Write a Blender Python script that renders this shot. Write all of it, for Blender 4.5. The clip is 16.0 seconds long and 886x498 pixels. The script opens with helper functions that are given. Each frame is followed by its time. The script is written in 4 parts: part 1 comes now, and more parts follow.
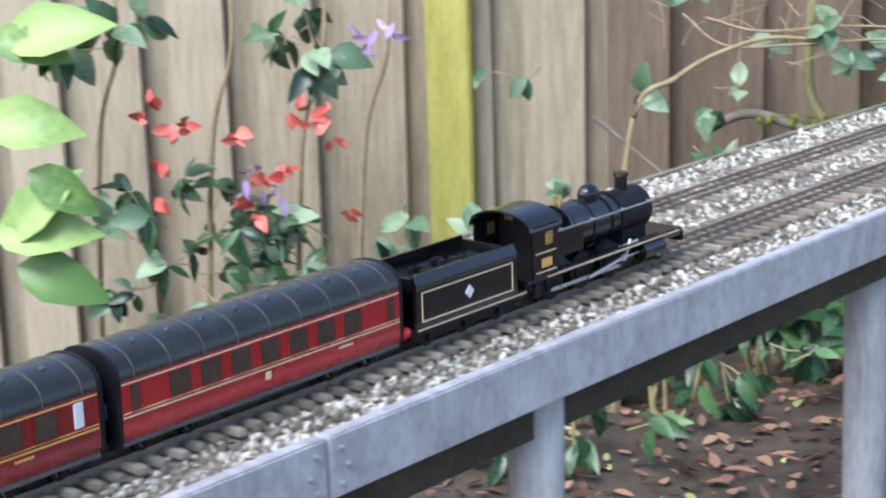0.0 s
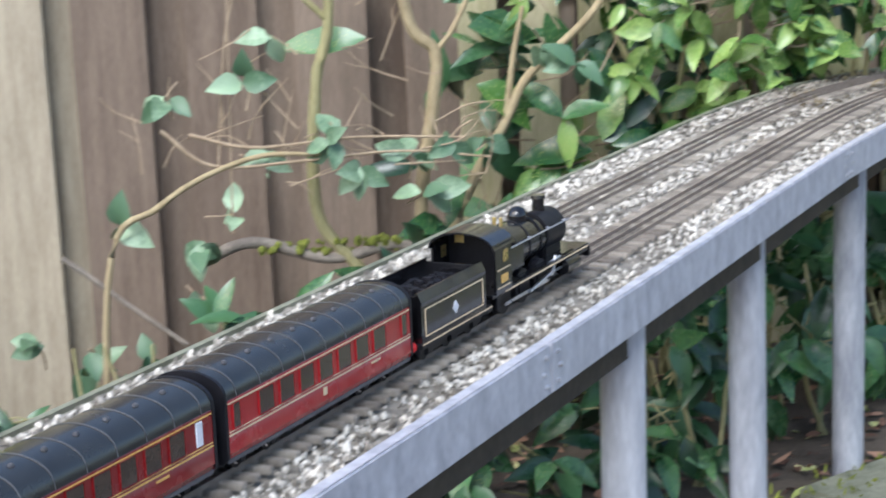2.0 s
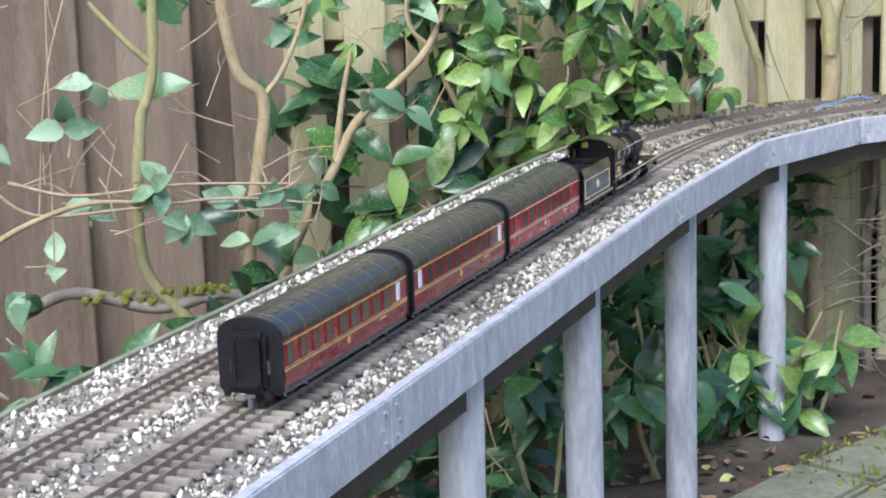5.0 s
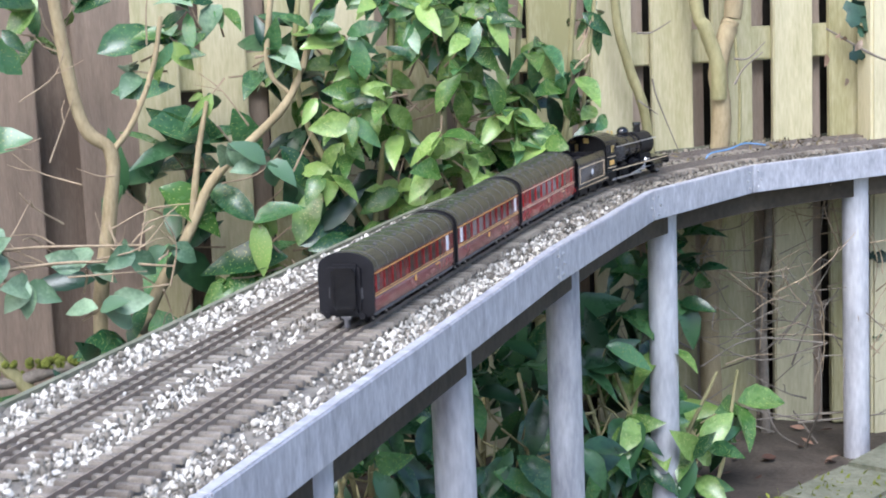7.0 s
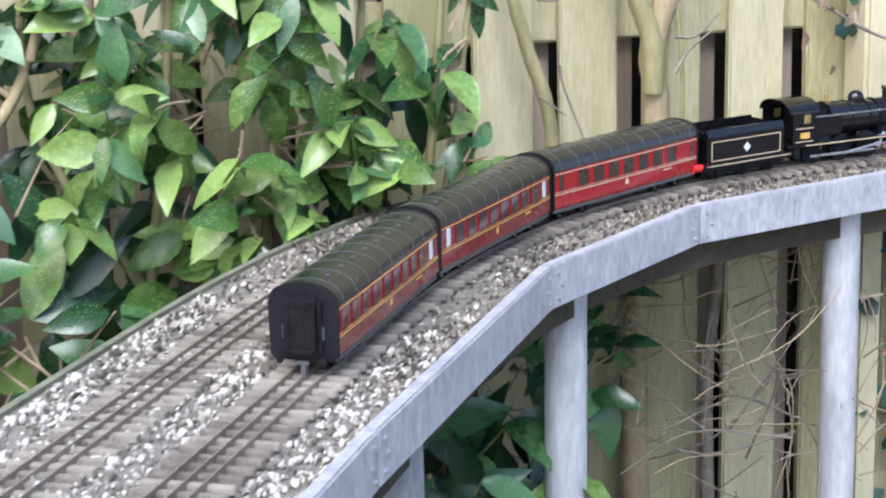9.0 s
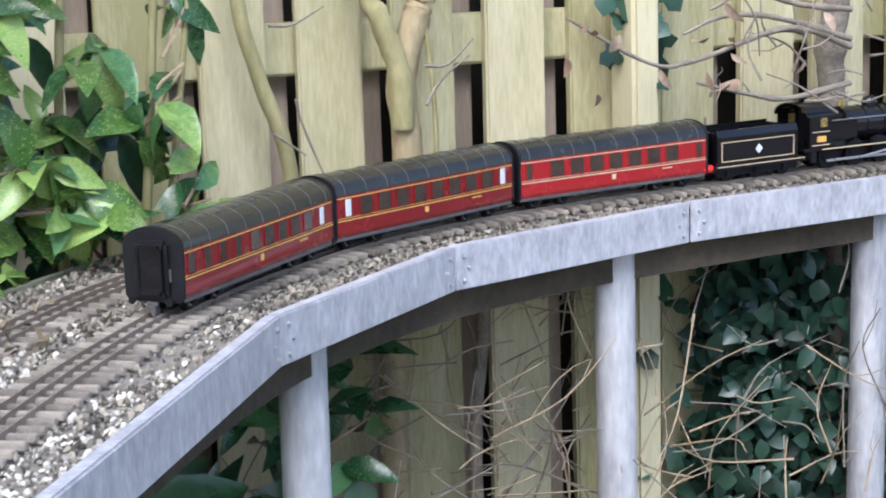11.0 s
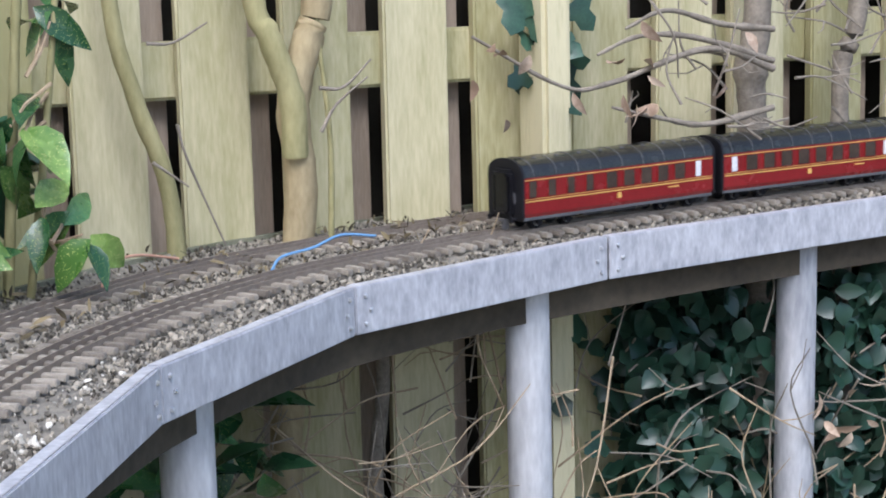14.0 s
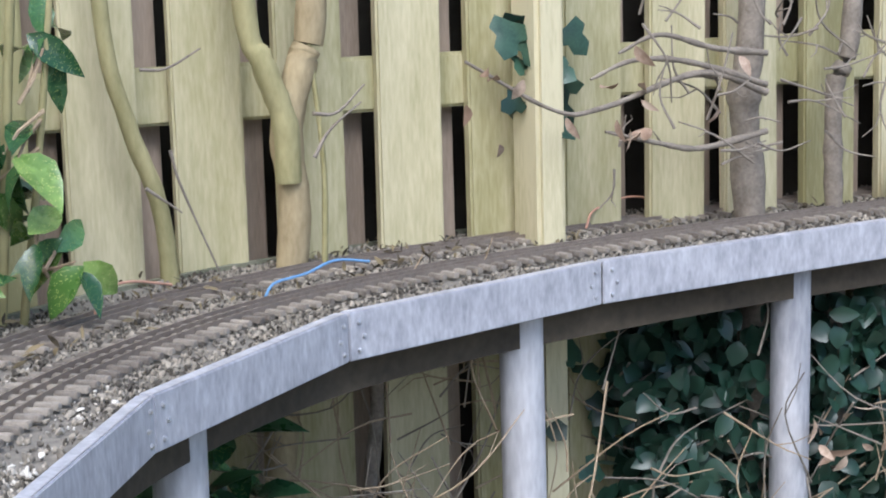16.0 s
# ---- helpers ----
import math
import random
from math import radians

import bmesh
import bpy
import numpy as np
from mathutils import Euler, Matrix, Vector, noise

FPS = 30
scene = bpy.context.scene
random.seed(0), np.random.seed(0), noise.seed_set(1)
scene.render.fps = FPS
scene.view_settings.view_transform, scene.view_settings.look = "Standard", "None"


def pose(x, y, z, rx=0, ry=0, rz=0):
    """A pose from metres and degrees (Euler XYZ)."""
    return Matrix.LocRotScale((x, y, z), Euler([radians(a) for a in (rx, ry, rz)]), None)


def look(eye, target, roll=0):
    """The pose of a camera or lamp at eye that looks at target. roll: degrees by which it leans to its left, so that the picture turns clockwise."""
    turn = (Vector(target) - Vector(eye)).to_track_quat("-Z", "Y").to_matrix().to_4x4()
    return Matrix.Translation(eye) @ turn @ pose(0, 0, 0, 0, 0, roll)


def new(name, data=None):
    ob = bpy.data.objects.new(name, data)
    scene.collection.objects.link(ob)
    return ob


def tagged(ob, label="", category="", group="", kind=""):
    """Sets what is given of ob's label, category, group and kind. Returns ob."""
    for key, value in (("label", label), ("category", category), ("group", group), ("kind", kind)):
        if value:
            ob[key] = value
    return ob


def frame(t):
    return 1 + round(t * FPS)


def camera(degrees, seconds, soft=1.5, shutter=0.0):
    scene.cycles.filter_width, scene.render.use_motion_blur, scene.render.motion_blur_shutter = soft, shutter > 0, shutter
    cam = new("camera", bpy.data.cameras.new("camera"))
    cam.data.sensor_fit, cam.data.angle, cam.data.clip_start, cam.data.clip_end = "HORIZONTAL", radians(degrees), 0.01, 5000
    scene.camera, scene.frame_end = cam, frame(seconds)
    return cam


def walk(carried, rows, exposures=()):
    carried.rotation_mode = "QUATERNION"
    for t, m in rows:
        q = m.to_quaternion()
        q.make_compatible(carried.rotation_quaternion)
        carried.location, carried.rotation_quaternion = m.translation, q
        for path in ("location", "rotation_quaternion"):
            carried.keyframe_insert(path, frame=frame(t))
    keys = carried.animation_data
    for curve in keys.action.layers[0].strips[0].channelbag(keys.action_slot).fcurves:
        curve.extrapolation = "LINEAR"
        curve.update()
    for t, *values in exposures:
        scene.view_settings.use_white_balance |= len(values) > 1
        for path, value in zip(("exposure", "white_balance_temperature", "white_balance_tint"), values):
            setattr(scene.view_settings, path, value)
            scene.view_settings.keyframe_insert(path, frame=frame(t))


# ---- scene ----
cam = camera(27.5, 16.0, soft=1.9, shutter=0.4)
PATH = [
    (0, (1.412, -2.506, 1.271), (0.141, -1.041, 0.780), -1.8),
    (0.5, (1.350, -2.321, 1.263), (0.204, -0.769, 0.736), -1.1),
    (1, (1.352, -2.106, 1.318), (0.350, -0.455, 0.800), -0.6),
    (1.5, (1.228, -2.015, 1.267), (0.275, -0.328, 0.770), -1.9),
    (2, (1.165, -1.875, 1.265), (0.285, -0.131, 0.835), -2.4),
    (2.5, (1.143, -1.815, 1.279), (0.378, -0.018, 0.846), -1.9),
    (3, (1.149, -1.736, 1.270), (0.368, 0.054, 0.837), -1.7),
    (5.5, (1.132, -1.850, 1.261), (0.460, -0.004, 0.885), -1.8),
    (6, (1.127, -1.781, 1.255), (0.489, 0.079, 0.890), -1.8),
    (6.5, (1.116, -1.683, 1.252), (0.509, 0.188, 0.893), -2.1),
    (7, (1.102, -1.597, 1.219), (0.502, 0.282, 0.890), -2.3),
    (7.5, (1.037, -1.317, 1.219), (0.457, 0.566, 0.877), -2.1),
    (8, (0.959, -0.806, 1.242), (0.366, 1.060, 0.833), -1.8),
    (8.5, (0.916, -0.612, 1.303), (0.376, 1.251, 0.815), -0.9),
    (9, (0.932, -0.525, 1.290), (0.410, 1.348, 0.820), -1.3),
    (9.5, (0.927, -0.379, 1.165), (0.435, 1.523, 0.791), -1.4),
    (10, (0.952, -0.376, 1.208), (0.540, 1.539, 0.805), -1.4),
    (12.3, (0.896, -0.077, 1.148), (0.673, 1.881, 0.805), -1.8),
    (12.5, (0.891, -0.074, 1.151), (0.682, 1.885, 0.808), -1.6),
    (13, (0.895, -0.071, 1.15), (0.701, 1.89, 0.81), -1.4),
    (13.5, (0.893, -0.07, 1.151), (0.723, 1.893, 0.807), -1.4),
    (14, (0.894, -0.073, 1.151), (0.721, 1.889, 0.807), -1.4),
    (14.5, (0.892, -0.072, 1.149), (0.718, 1.891, 0.808), -1.5),
    (15, (0.895, -0.07, 1.15), (0.72, 1.893, 0.811), -1.5),
    (15.5, (0.894, -0.069, 1.15), (0.715, 1.895, 0.816), -1.6),
    (16, (0.895, -0.07, 1.158), (0.728, 1.897, 0.834), -1.5),
]
walk(cam, [(t, look(eye, target, roll)) for t, eye, target, roll in PATH], exposures=[(0, 1.0, 6000, 9), (4, 1.06, 6000, 9), (7, 1.12, 5850, 12), (10, 1.14, 5850, 12), (12.3, 0.87, 5900, 11), (16, 0.81, 5900, 11)])

# ---- light ----
world = bpy.data.worlds.new("sky")
scene.world = world
world.use_nodes = True
sky = world.node_tree.nodes.new("ShaderNodeTexSky")
sky.sky_type, sky.sun_disc = "NISHITA", False
sky.sun_elevation, sky.sun_rotation = radians(48), radians(200)
sky.air_density, sky.dust_density = 1.0, 3.0
world.node_tree.links.new(sky.outputs[0], world.node_tree.nodes["Background"].inputs[0])
world.node_tree.nodes["Background"].inputs[1].default_value = 0.15
sun = new("sun", bpy.data.lights.new("sun", "SUN"))
sun.data.energy, sun.data.angle, sun.data.color = 1.4, radians(25), (1.0, 0.98, 0.95)
sun.matrix_world = look((1.5, -3.5, 5.0), (0, 0, 0))

# ---- materials ----
def material(name, low, high, rough=0.7, metal=0.0, scale=40.0, bump=0.2, fine=6.0, stretch=(1, 1, 1), island=0.0, random_tint=0.0, coat=0.0, specular=0.5, trans=0.0):
    """Two scales of noise between two colours, with fine relief; the colour shifts a little from piece to piece."""
    m = bpy.data.materials.new(name)
    m.use_nodes = True
    n, k = m.node_tree.nodes, m.node_tree.links
    b = n["Principled BSDF"]
    co = n.new("ShaderNodeTexCoord")
    mp = n.new("ShaderNodeMapping")
    mp.inputs["Scale"].default_value = stretch
    k.new(co.outputs["Object"], mp.inputs[0])
    info = n.new("ShaderNodeObjectInfo")
    shift = n.new("ShaderNodeVectorMath")
    shift.operation = "ADD"
    k.new(mp.outputs[0], shift.inputs[0])
    spread = n.new("ShaderNodeMath")
    spread.operation = "MULTIPLY"
    spread.inputs[1].default_value = 37.0
    k.new(info.outputs["Random"], spread.inputs[0])
    k.new(spread.outputs[0], shift.inputs[1])
    a, f = n.new("ShaderNodeTexNoise"), n.new("ShaderNodeTexNoise")
    a.inputs["Scale"].default_value, f.inputs["Scale"].default_value = scale, scale * fine
    a.inputs["Detail"].default_value, f.inputs["Detail"].default_value = 5, 4
    k.new(shift.outputs[0], a.inputs["Vector"])
    k.new(shift.outputs[0], f.inputs["Vector"])
    mixed = n.new("ShaderNodeMix")
    mixed.data_type = "FLOAT"
    mixed.inputs[0].default_value = 0.4
    k.new(a.outputs["Fac"], mixed.inputs[2])
    k.new(f.outputs["Fac"], mixed.inputs[3])
    fac = mixed.outputs[0]
    if island or random_tint:
        add = n.new("ShaderNodeMath")
        add.operation = "MULTIPLY_ADD"
        add.inputs[1].default_value = island or random_tint
        src = n.new("ShaderNodeNewGeometry").outputs["Random Per Island"] if island else info.outputs["Random"]
        k.new(src, add.inputs[0])
        off = n.new("ShaderNodeMath")
        off.operation = "SUBTRACT"
        off.inputs[1].default_value = (island or random_tint) / 2
        k.new(fac, off.inputs[0])
        k.new(off.outputs[0], add.inputs[2])
        fac = add.outputs[0]
    ramp = n.new("ShaderNodeValToRGB")
    ramp.color_ramp.elements[0].position, ramp.color_ramp.elements[1].position = 0.28, 0.72
    ramp.color_ramp.elements[0].color, ramp.color_ramp.elements[1].color = (*low, 1), (*high, 1)
    k.new(fac, ramp.inputs[0])
    k.new(ramp.outputs[0], b.inputs["Base Color"])
    b.inputs["Metallic"].default_value, b.inputs["Coat Weight"].default_value = metal, coat
    b.inputs["Specular IOR Level"].default_value = specular
    rr = n.new("ShaderNodeMapRange")
    rr.inputs[3].default_value, rr.inputs[4].default_value = max(0.05, rough - 0.12), min(1, rough + 0.12)
    k.new(a.outputs["Fac"], rr.inputs[0])
    k.new(rr.outputs[0], b.inputs["Roughness"])
    if trans:
        b.inputs["Transmission Weight"].default_value = 0
        b.inputs["Subsurface Weight"].default_value = trans
        b.inputs["Subsurface Radius"].default_value = (0.002, 0.004, 0.001)
    if bump:
        bp = n.new("ShaderNodeBump")
        bp.inputs["Strength"].default_value, bp.inputs["Distance"].default_value = bump, 0.002
        k.new(f.outputs["Fac"], bp.inputs["Height"])
        k.new(bp.outputs[0], b.inputs["Normal"])
    return m


def spotted(m, colour, size, amount):
    """Pale flecks, as on variegated laurel leaves."""
    n, k = m.node_tree.nodes, m.node_tree.links
    b = n["Principled BSDF"]
    before = b.inputs["Base Color"].links[0].from_socket
    co, v = n.new("ShaderNodeTexCoord"), n.new("ShaderNodeTexVoronoi")
    v.inputs["Scale"].default_value = size
    k.new(co.outputs["Object"], v.inputs["Vector"])
    r = n.new("ShaderNodeValToRGB")
    r.color_ramp.elements[0].position, r.color_ramp.elements[1].position = amount, amount + 0.06
    r.color_ramp.elements[0].color, r.color_ramp.elements[1].color = (1, 1, 1, 1), (0, 0, 0, 1)
    k.new(v.outputs["Distance"], r.inputs[0])
    mx = n.new("ShaderNodeMix")
    mx.data_type = "RGBA"
    k.new(r.outputs[0], mx.inputs[0])
    k.new(before, mx.inputs[6])
    mx.inputs[7].default_value = (*colour, 1)
    k.new(mx.outputs[2], b.inputs["Base Color"])
    return m


PLANK = material("weathered_plank", (0.27, 0.225, 0.16), (0.50, 0.44, 0.33), 0.8, scale=9, bump=0.35, fine=9, stretch=(6, 6, 0.7), random_tint=0.35)
PLANK_GREEN = material("algae_plank", (0.31, 0.29, 0.14), (0.60, 0.555, 0.37), 0.85, scale=5, bump=0.35, fine=10, stretch=(5, 5, 0.8), random_tint=0.4)
PLANK_BROWN = material("brown_plank", (0.13, 0.095, 0.07), (0.27, 0.21, 0.16), 0.85, scale=8, bump=0.35, fine=9, stretch=(6, 6, 0.7), random_tint=0.4)
PLANK_BACK = material("rear_plank", (0.22, 0.17, 0.125), (0.40, 0.32, 0.25), 0.85, scale=8, bump=0.35, fine=9, stretch=(6, 6, 0.7), random_tint=0.3)
POST_GREEN = material("mossy_post", (0.30, 0.28, 0.06), (0.58, 0.56, 0.16), 0.85, scale=7, bump=0.4, fine=9, stretch=(4, 4, 0.8))
# near-black: the shade between fence planks, put into a colour
GAP_SHADE = material("gap_shade", (0.02, 0.018, 0.014), (0.05, 0.045, 0.035), 0.9, scale=8)
ZINC = material("galvanised_steel", (0.31, 0.32, 0.37), (0.64, 0.65, 0.70), 0.5, 0.2, scale=34, bump=0.1, fine=4, stretch=(1.6, 1, 0.6))
ZINC_PIPE = material("galvanised_pipe", (0.28, 0.29, 0.33), (0.68, 0.69, 0.73), 0.5, 0.15, scale=20, bump=0.1, fine=5, stretch=(1.5, 1.5, 0.4), random_tint=0.25)
DECK = material("gritty_deck", (0.12, 0.11, 0.095), (0.32, 0.295, 0.25), 0.95, scale=60, bump=0.6, fine=5)
BEAM = material("dark_timber", (0.035, 0.028, 0.02), (0.10, 0.08, 0.055), 0.9, scale=14, bump=0.4)
STONE = material("ballast_chips", (0.17, 0.155, 0.13), (0.68, 0.65, 0.58), 0.9, scale=160, bump=0.4, fine=3, island=1.0)
STONE_OLD = material("weathered_chips", (0.07, 0.062, 0.05), (0.36, 0.325, 0.265), 0.95, scale=160, bump=0.4, fine=3, island=1.0)
PALE_DEAD = material("papery_dead_leaf", (0.32, 0.22, 0.16), (0.60, 0.48, 0.38), 0.8, scale=4, bump=0.2, random_tint=0.6)
SLEEPER = material("weathered_sleeper", (0.15, 0.13, 0.11), (0.36, 0.325, 0.275), 0.9, scale=90, bump=0.4, random_tint=0.4)
SLEEPER_STUFF = material("weathered_sleepers", (0.14, 0.125, 0.105), (0.34, 0.31, 0.26), 0.9, scale=90, bump=0.4, island=0.4)
RAIL = material("dull_rail", (0.20, 0.165, 0.14), (0.36, 0.31, 0.27), 0.45, 0.5, scale=120, bump=0.1)
SOIL = material("garden_soil", (0.025, 0.02, 0.015), (0.13, 0.105, 0.08), 0.95, scale=16, bump=1.0, fine=9)
MOSS = material("moss", (0.07, 0.085, 0.012), (0.27, 0.30, 0.05), 0.95, scale=60, bump=1.0, fine=5)
KERB = material("mossy_stone", (0.09, 0.10, 0.06), (0.27, 0.27, 0.20), 0.9, scale=18, bump=0.7, fine=6)
BARK = material("pale_bark", (0.22, 0.17, 0.09), (0.46, 0.38, 0.23), 0.85, scale=30, bump=0.5, fine=6, stretch=(1, 1, 0.4))
BARK_GREEN = material("green_bark", (0.20, 0.19, 0.08), (0.42, 0.38, 0.20), 0.85, scale=24, bump=0.5, fine=6, stretch=(1, 1, 0.4))
BARK_GREY = material("grey_bark", (0.12, 0.10, 0.08), (0.33, 0.29, 0.24), 0.9, scale=40, bump=0.7, fine=5)
TWIG = material("dry_twig", (0.22, 0.16, 0.10), (0.48, 0.38, 0.26), 0.85, scale=50, bump=0.3)
LEAF = spotted(material("laurel_leaf", (0.018, 0.065, 0.024), (0.085, 0.20, 0.075), 0.27, scale=2.4, bump=0.2, fine=4, random_tint=0.9, trans=0.08), (0.36, 0.42, 0.12), 30, 0.17)
LEAF_BRIGHT = spotted(material("young_laurel_leaf", (0.06, 0.14, 0.03), (0.24, 0.37, 0.10), 0.28, scale=2.4, bump=0.2, fine=4, random_tint=0.9, trans=0.08), (0.50, 0.52, 0.20), 26, 0.19)
LEAF_FRESH = material("fresh_broad_leaf", (0.12, 0.24, 0.06), (0.34, 0.50, 0.16), 0.4, scale=2.4, bump=0.2, fine=4, random_tint=0.7, trans=0.1)
# laurel leaf again, with the shade of deep foliage put into its colour
LEAF_SHADED = material("shaded_leaf", (0.012, 0.042, 0.02), (0.05, 0.125, 0.05), 0.3, scale=2.4, bump=0.2, fine=4, random_tint=0.9)
LEAF_SOFT = material("soft_shrub_leaf", (0.09, 0.17, 0.095), (0.30, 0.42, 0.27), 0.45, scale=2.4, bump=0.2, fine=4, random_tint=0.8, trans=0.08)
IVY = material("ivy_leaf", (0.010, 0.032, 0.022), (0.04, 0.095, 0.06), 0.35, scale=2.4, bump=0.1, random_tint=0.7)
LITTER = material("dead_leaf", (0.09, 0.045, 0.03), (0.36, 0.21, 0.14), 0.85, scale=30, bump=0.3, island=1.0)
LITTER_DARK = material("dark_plant_scrap", (0.05, 0.04, 0.025), (0.20, 0.16, 0.09), 0.9, scale=30, bump=0.3, island=1.0)
LITTER_GREEN = material("fallen_yellow_leaf", (0.30, 0.36, 0.10), (0.62, 0.62, 0.30), 0.7, scale=30, bump=0.2, island=0.6)
PETAL = material("red_petal", (0.50, 0.06, 0.05), (0.75, 0.20, 0.16), 0.6, scale=3, bump=0.1, random_tint=0.6)
PETAL_LILAC = material("lilac_petal", (0.34, 0.22, 0.50), (0.55, 0.40, 0.70), 0.6, scale=3, bump=0.1, random_tint=0.5)
BLACK = material("gloss_black", (0.004, 0.004, 0.005), (0.009, 0.009, 0.011), 0.2, scale=60, bump=0.02, coat=0.4)
BLACK_MATT = material("matt_black", (0.006, 0.006, 0.008), (0.014, 0.014, 0.018), 0.45, scale=60, bump=0.05, specular=0.25)
ROOF = material("roof_grey", (0.012, 0.013, 0.013), (0.028, 0.029, 0.028), 0.24, scale=40, bump=0.05, coat=0.2)
MAROON = material("maroon_enamel", (0.17, 0.008, 0.010), (0.23, 0.012, 0.014), 0.25, scale=30, bump=0.02, coat=0.5)
CRIMSON = material("crimson_enamel", (0.30, 0.012, 0.016), (0.38, 0.018, 0.022), 0.25, scale=30, bump=0.02, coat=0.5)
GOLD = material("gold_lining", (0.60, 0.36, 0.09), (0.75, 0.48, 0.14), 0.4, scale=60, bump=0.0)
CREAM = material("cream_lining", (0.62, 0.48, 0.30), (0.72, 0.58, 0.40), 0.4, scale=60, bump=0.0)
GLASSY = material("dark_window", (0.030, 0.022, 0.018), (0.075, 0.055, 0.042), 0.12, scale=30, bump=0.0, coat=0.6)
WHITE = material("frosted_white", (0.60, 0.62, 0.68), (0.76, 0.78, 0.82), 0.3, scale=60, bump=0.0)
RED = material("signal_red", (0.62, 0.02, 0.02), (0.74, 0.04, 0.04), 0.4, scale=60, bump=0.0)
STEEL = material("bright_steel", (0.50, 0.50, 0.52), (0.70, 0.70, 0.72), 0.3, 0.8, scale=80, bump=0.02)
BRASS = material("brass", (0.65, 0.48, 0.16), (0.82, 0.65, 0.28), 0.3, 0.8, scale=80, bump=0.02)
GREY_FRAME = material("grey_solebar", (0.06, 0.06, 0.066), (0.12, 0.12, 0.13), 0.5, scale=60, bump=0.05)
RIB = material("roof_rib_grey", (0.06, 0.06, 0.06), (0.11, 0.11, 0.11), 0.35, scale=60, bump=0.0)
BLUE_WIRE = material("blue_insulation", (0.12, 0.28, 0.55), (0.20, 0.40, 0.66), 0.5, scale=40, bump=0.0)
PINK_WIRE = material("faded_red_insulation", (0.50, 0.26, 0.18), (0.64, 0.38, 0.28), 0.5, scale=40, bump=0.0)


# ---- mesh tools ----
def part(name, bm, mat, parent=None, label=""):
    """One bmesh as one mesh object, under a thing or a part."""
    me = bpy.data.meshes.new(name)
    bm.to_mesh(me)
    bm.free()
    for m in mat if isinstance(mat, (list, tuple)) else [mat]:
        me.materials.append(m)
    ob = new(name, me)
    ob.parent = parent
    return tagged(ob, label)


def empty(name, at=(0, 0, 0)):
    ob = new(name)
    ob.location = at
    ob.empty_display_size = 0.02
    return ob


def box(bm, size, at=(0, 0, 0), bevel=0.0, turn=None):
    made = bmesh.ops.create_cube(bm, size=1.0)["verts"]
    bmesh.ops.scale(bm, vec=size, verts=made)
    if bevel:
        es = list({e for v in made for e in v.link_edges})
        made = list({v for f in bmesh.ops.bevel(bm, geom=es, offset=bevel, segments=2, affect="EDGES")["faces"] for v in f.verts} | {v for v in made if v.is_valid})
    if turn:
        bmesh.ops.transform(bm, matrix=turn, verts=made)
    bmesh.ops.translate(bm, vec=at, verts=made)
    return made


def rod(bm, a, b, r1, r2=None, sides=12, caps=True):
    a, b = Vector(a), Vector(b)
    m = Matrix.Translation((a + b) / 2) @ (b - a).to_track_quat("Z", "Y").to_matrix().to_4x4()
    return bmesh.ops.create_cone(bm, cap_ends=caps, segments=sides, radius1=r1, radius2=r1 if r2 is None else r2, depth=(b - a).length, matrix=m)["verts"]


def smooth(ob, angle=40):
    for p in ob.data.polygons:
        p.use_smooth = True
    ob.data.set_sharp_from_angle(angle=radians(angle))
    return ob


def curve_points(pts, steps=8):
    """A smooth line through a few points."""
    p = [Vector(pts[0]) * 2 - Vector(pts[1])] + [Vector(q) for q in pts] + [Vector(pts[-1]) * 2 - Vector(pts[-2])]
    out = []
    for i in range(1, len(p) - 2):
        a, b, c, d = p[i - 1], p[i], p[i + 1], p[i + 2]
        for j in range(steps):
            u = j / steps
            out.append(0.5 * (2 * b + (c - a) * u + (2 * a - 5 * b + 4 * c - d) * u * u + (3 * b - a - 3 * c + d) * u ** 3))
    return out + [p[-2]]


def tube(bm, pts, r0, r1, sides=7, knobs=0.0, rng=random):
    """A tapered limb along points."""
    rings, n = [], len(pts)
    for i, q in enumerate(pts):
        ahead = (pts[min(i + 1, n - 1)] - pts[max(i - 1, 0)]).normalized()
        side = ahead.cross(Vector((0.31, 0.2, 0.93))).normalized()
        up = ahead.cross(side)
        r = (r0 + (r1 - r0) * i / (n - 1)) * (1 + knobs * rng.uniform(-1, 1))
        rings.append([bm.verts.new(q + (side * math.cos(a) + up * math.sin(a)) * r) for a in [2 * math.pi * s / sides for s in range(sides)]])
    for a, b in zip(rings, rings[1:]):
        for s in range(sides):
            bm.faces.new((a[s], a[(s + 1) % sides], b[(s + 1) % sides], b[s]))
    bm.faces.new(rings[0][::-1])
    bm.faces.new(rings[-1])


def leaf_into(verts, faces, at, ahead, normal, length, width, fold=0.25, droop=0.25):
    """A folded, pointed blade with a midrib: twelve faces."""
    ahead = Vector(ahead).normalized()
    side = ahead.cross(Vector(normal)).normalized()
    up = side.cross(ahead)
    prof = ((0, 0.06), (0.2, 0.72), (0.45, 1.0), (0.72, 0.72), (0.9, 0.3), (1.0, 0.02))
    base = len(verts)
    for u, w in prof:
        mid = Vector(at) + ahead * (u * length) - up * (droop * length * u * u)
        half = w * width / 2
        verts += [mid - side * half + up * (fold * half), mid, mid + side * half + up * (fold * half)]
    for i in range(len(prof) - 1):
        a = base + 3 * i
        faces += [(a, a + 1, a + 4, a + 3), (a + 1, a + 2, a + 5, a + 4)]


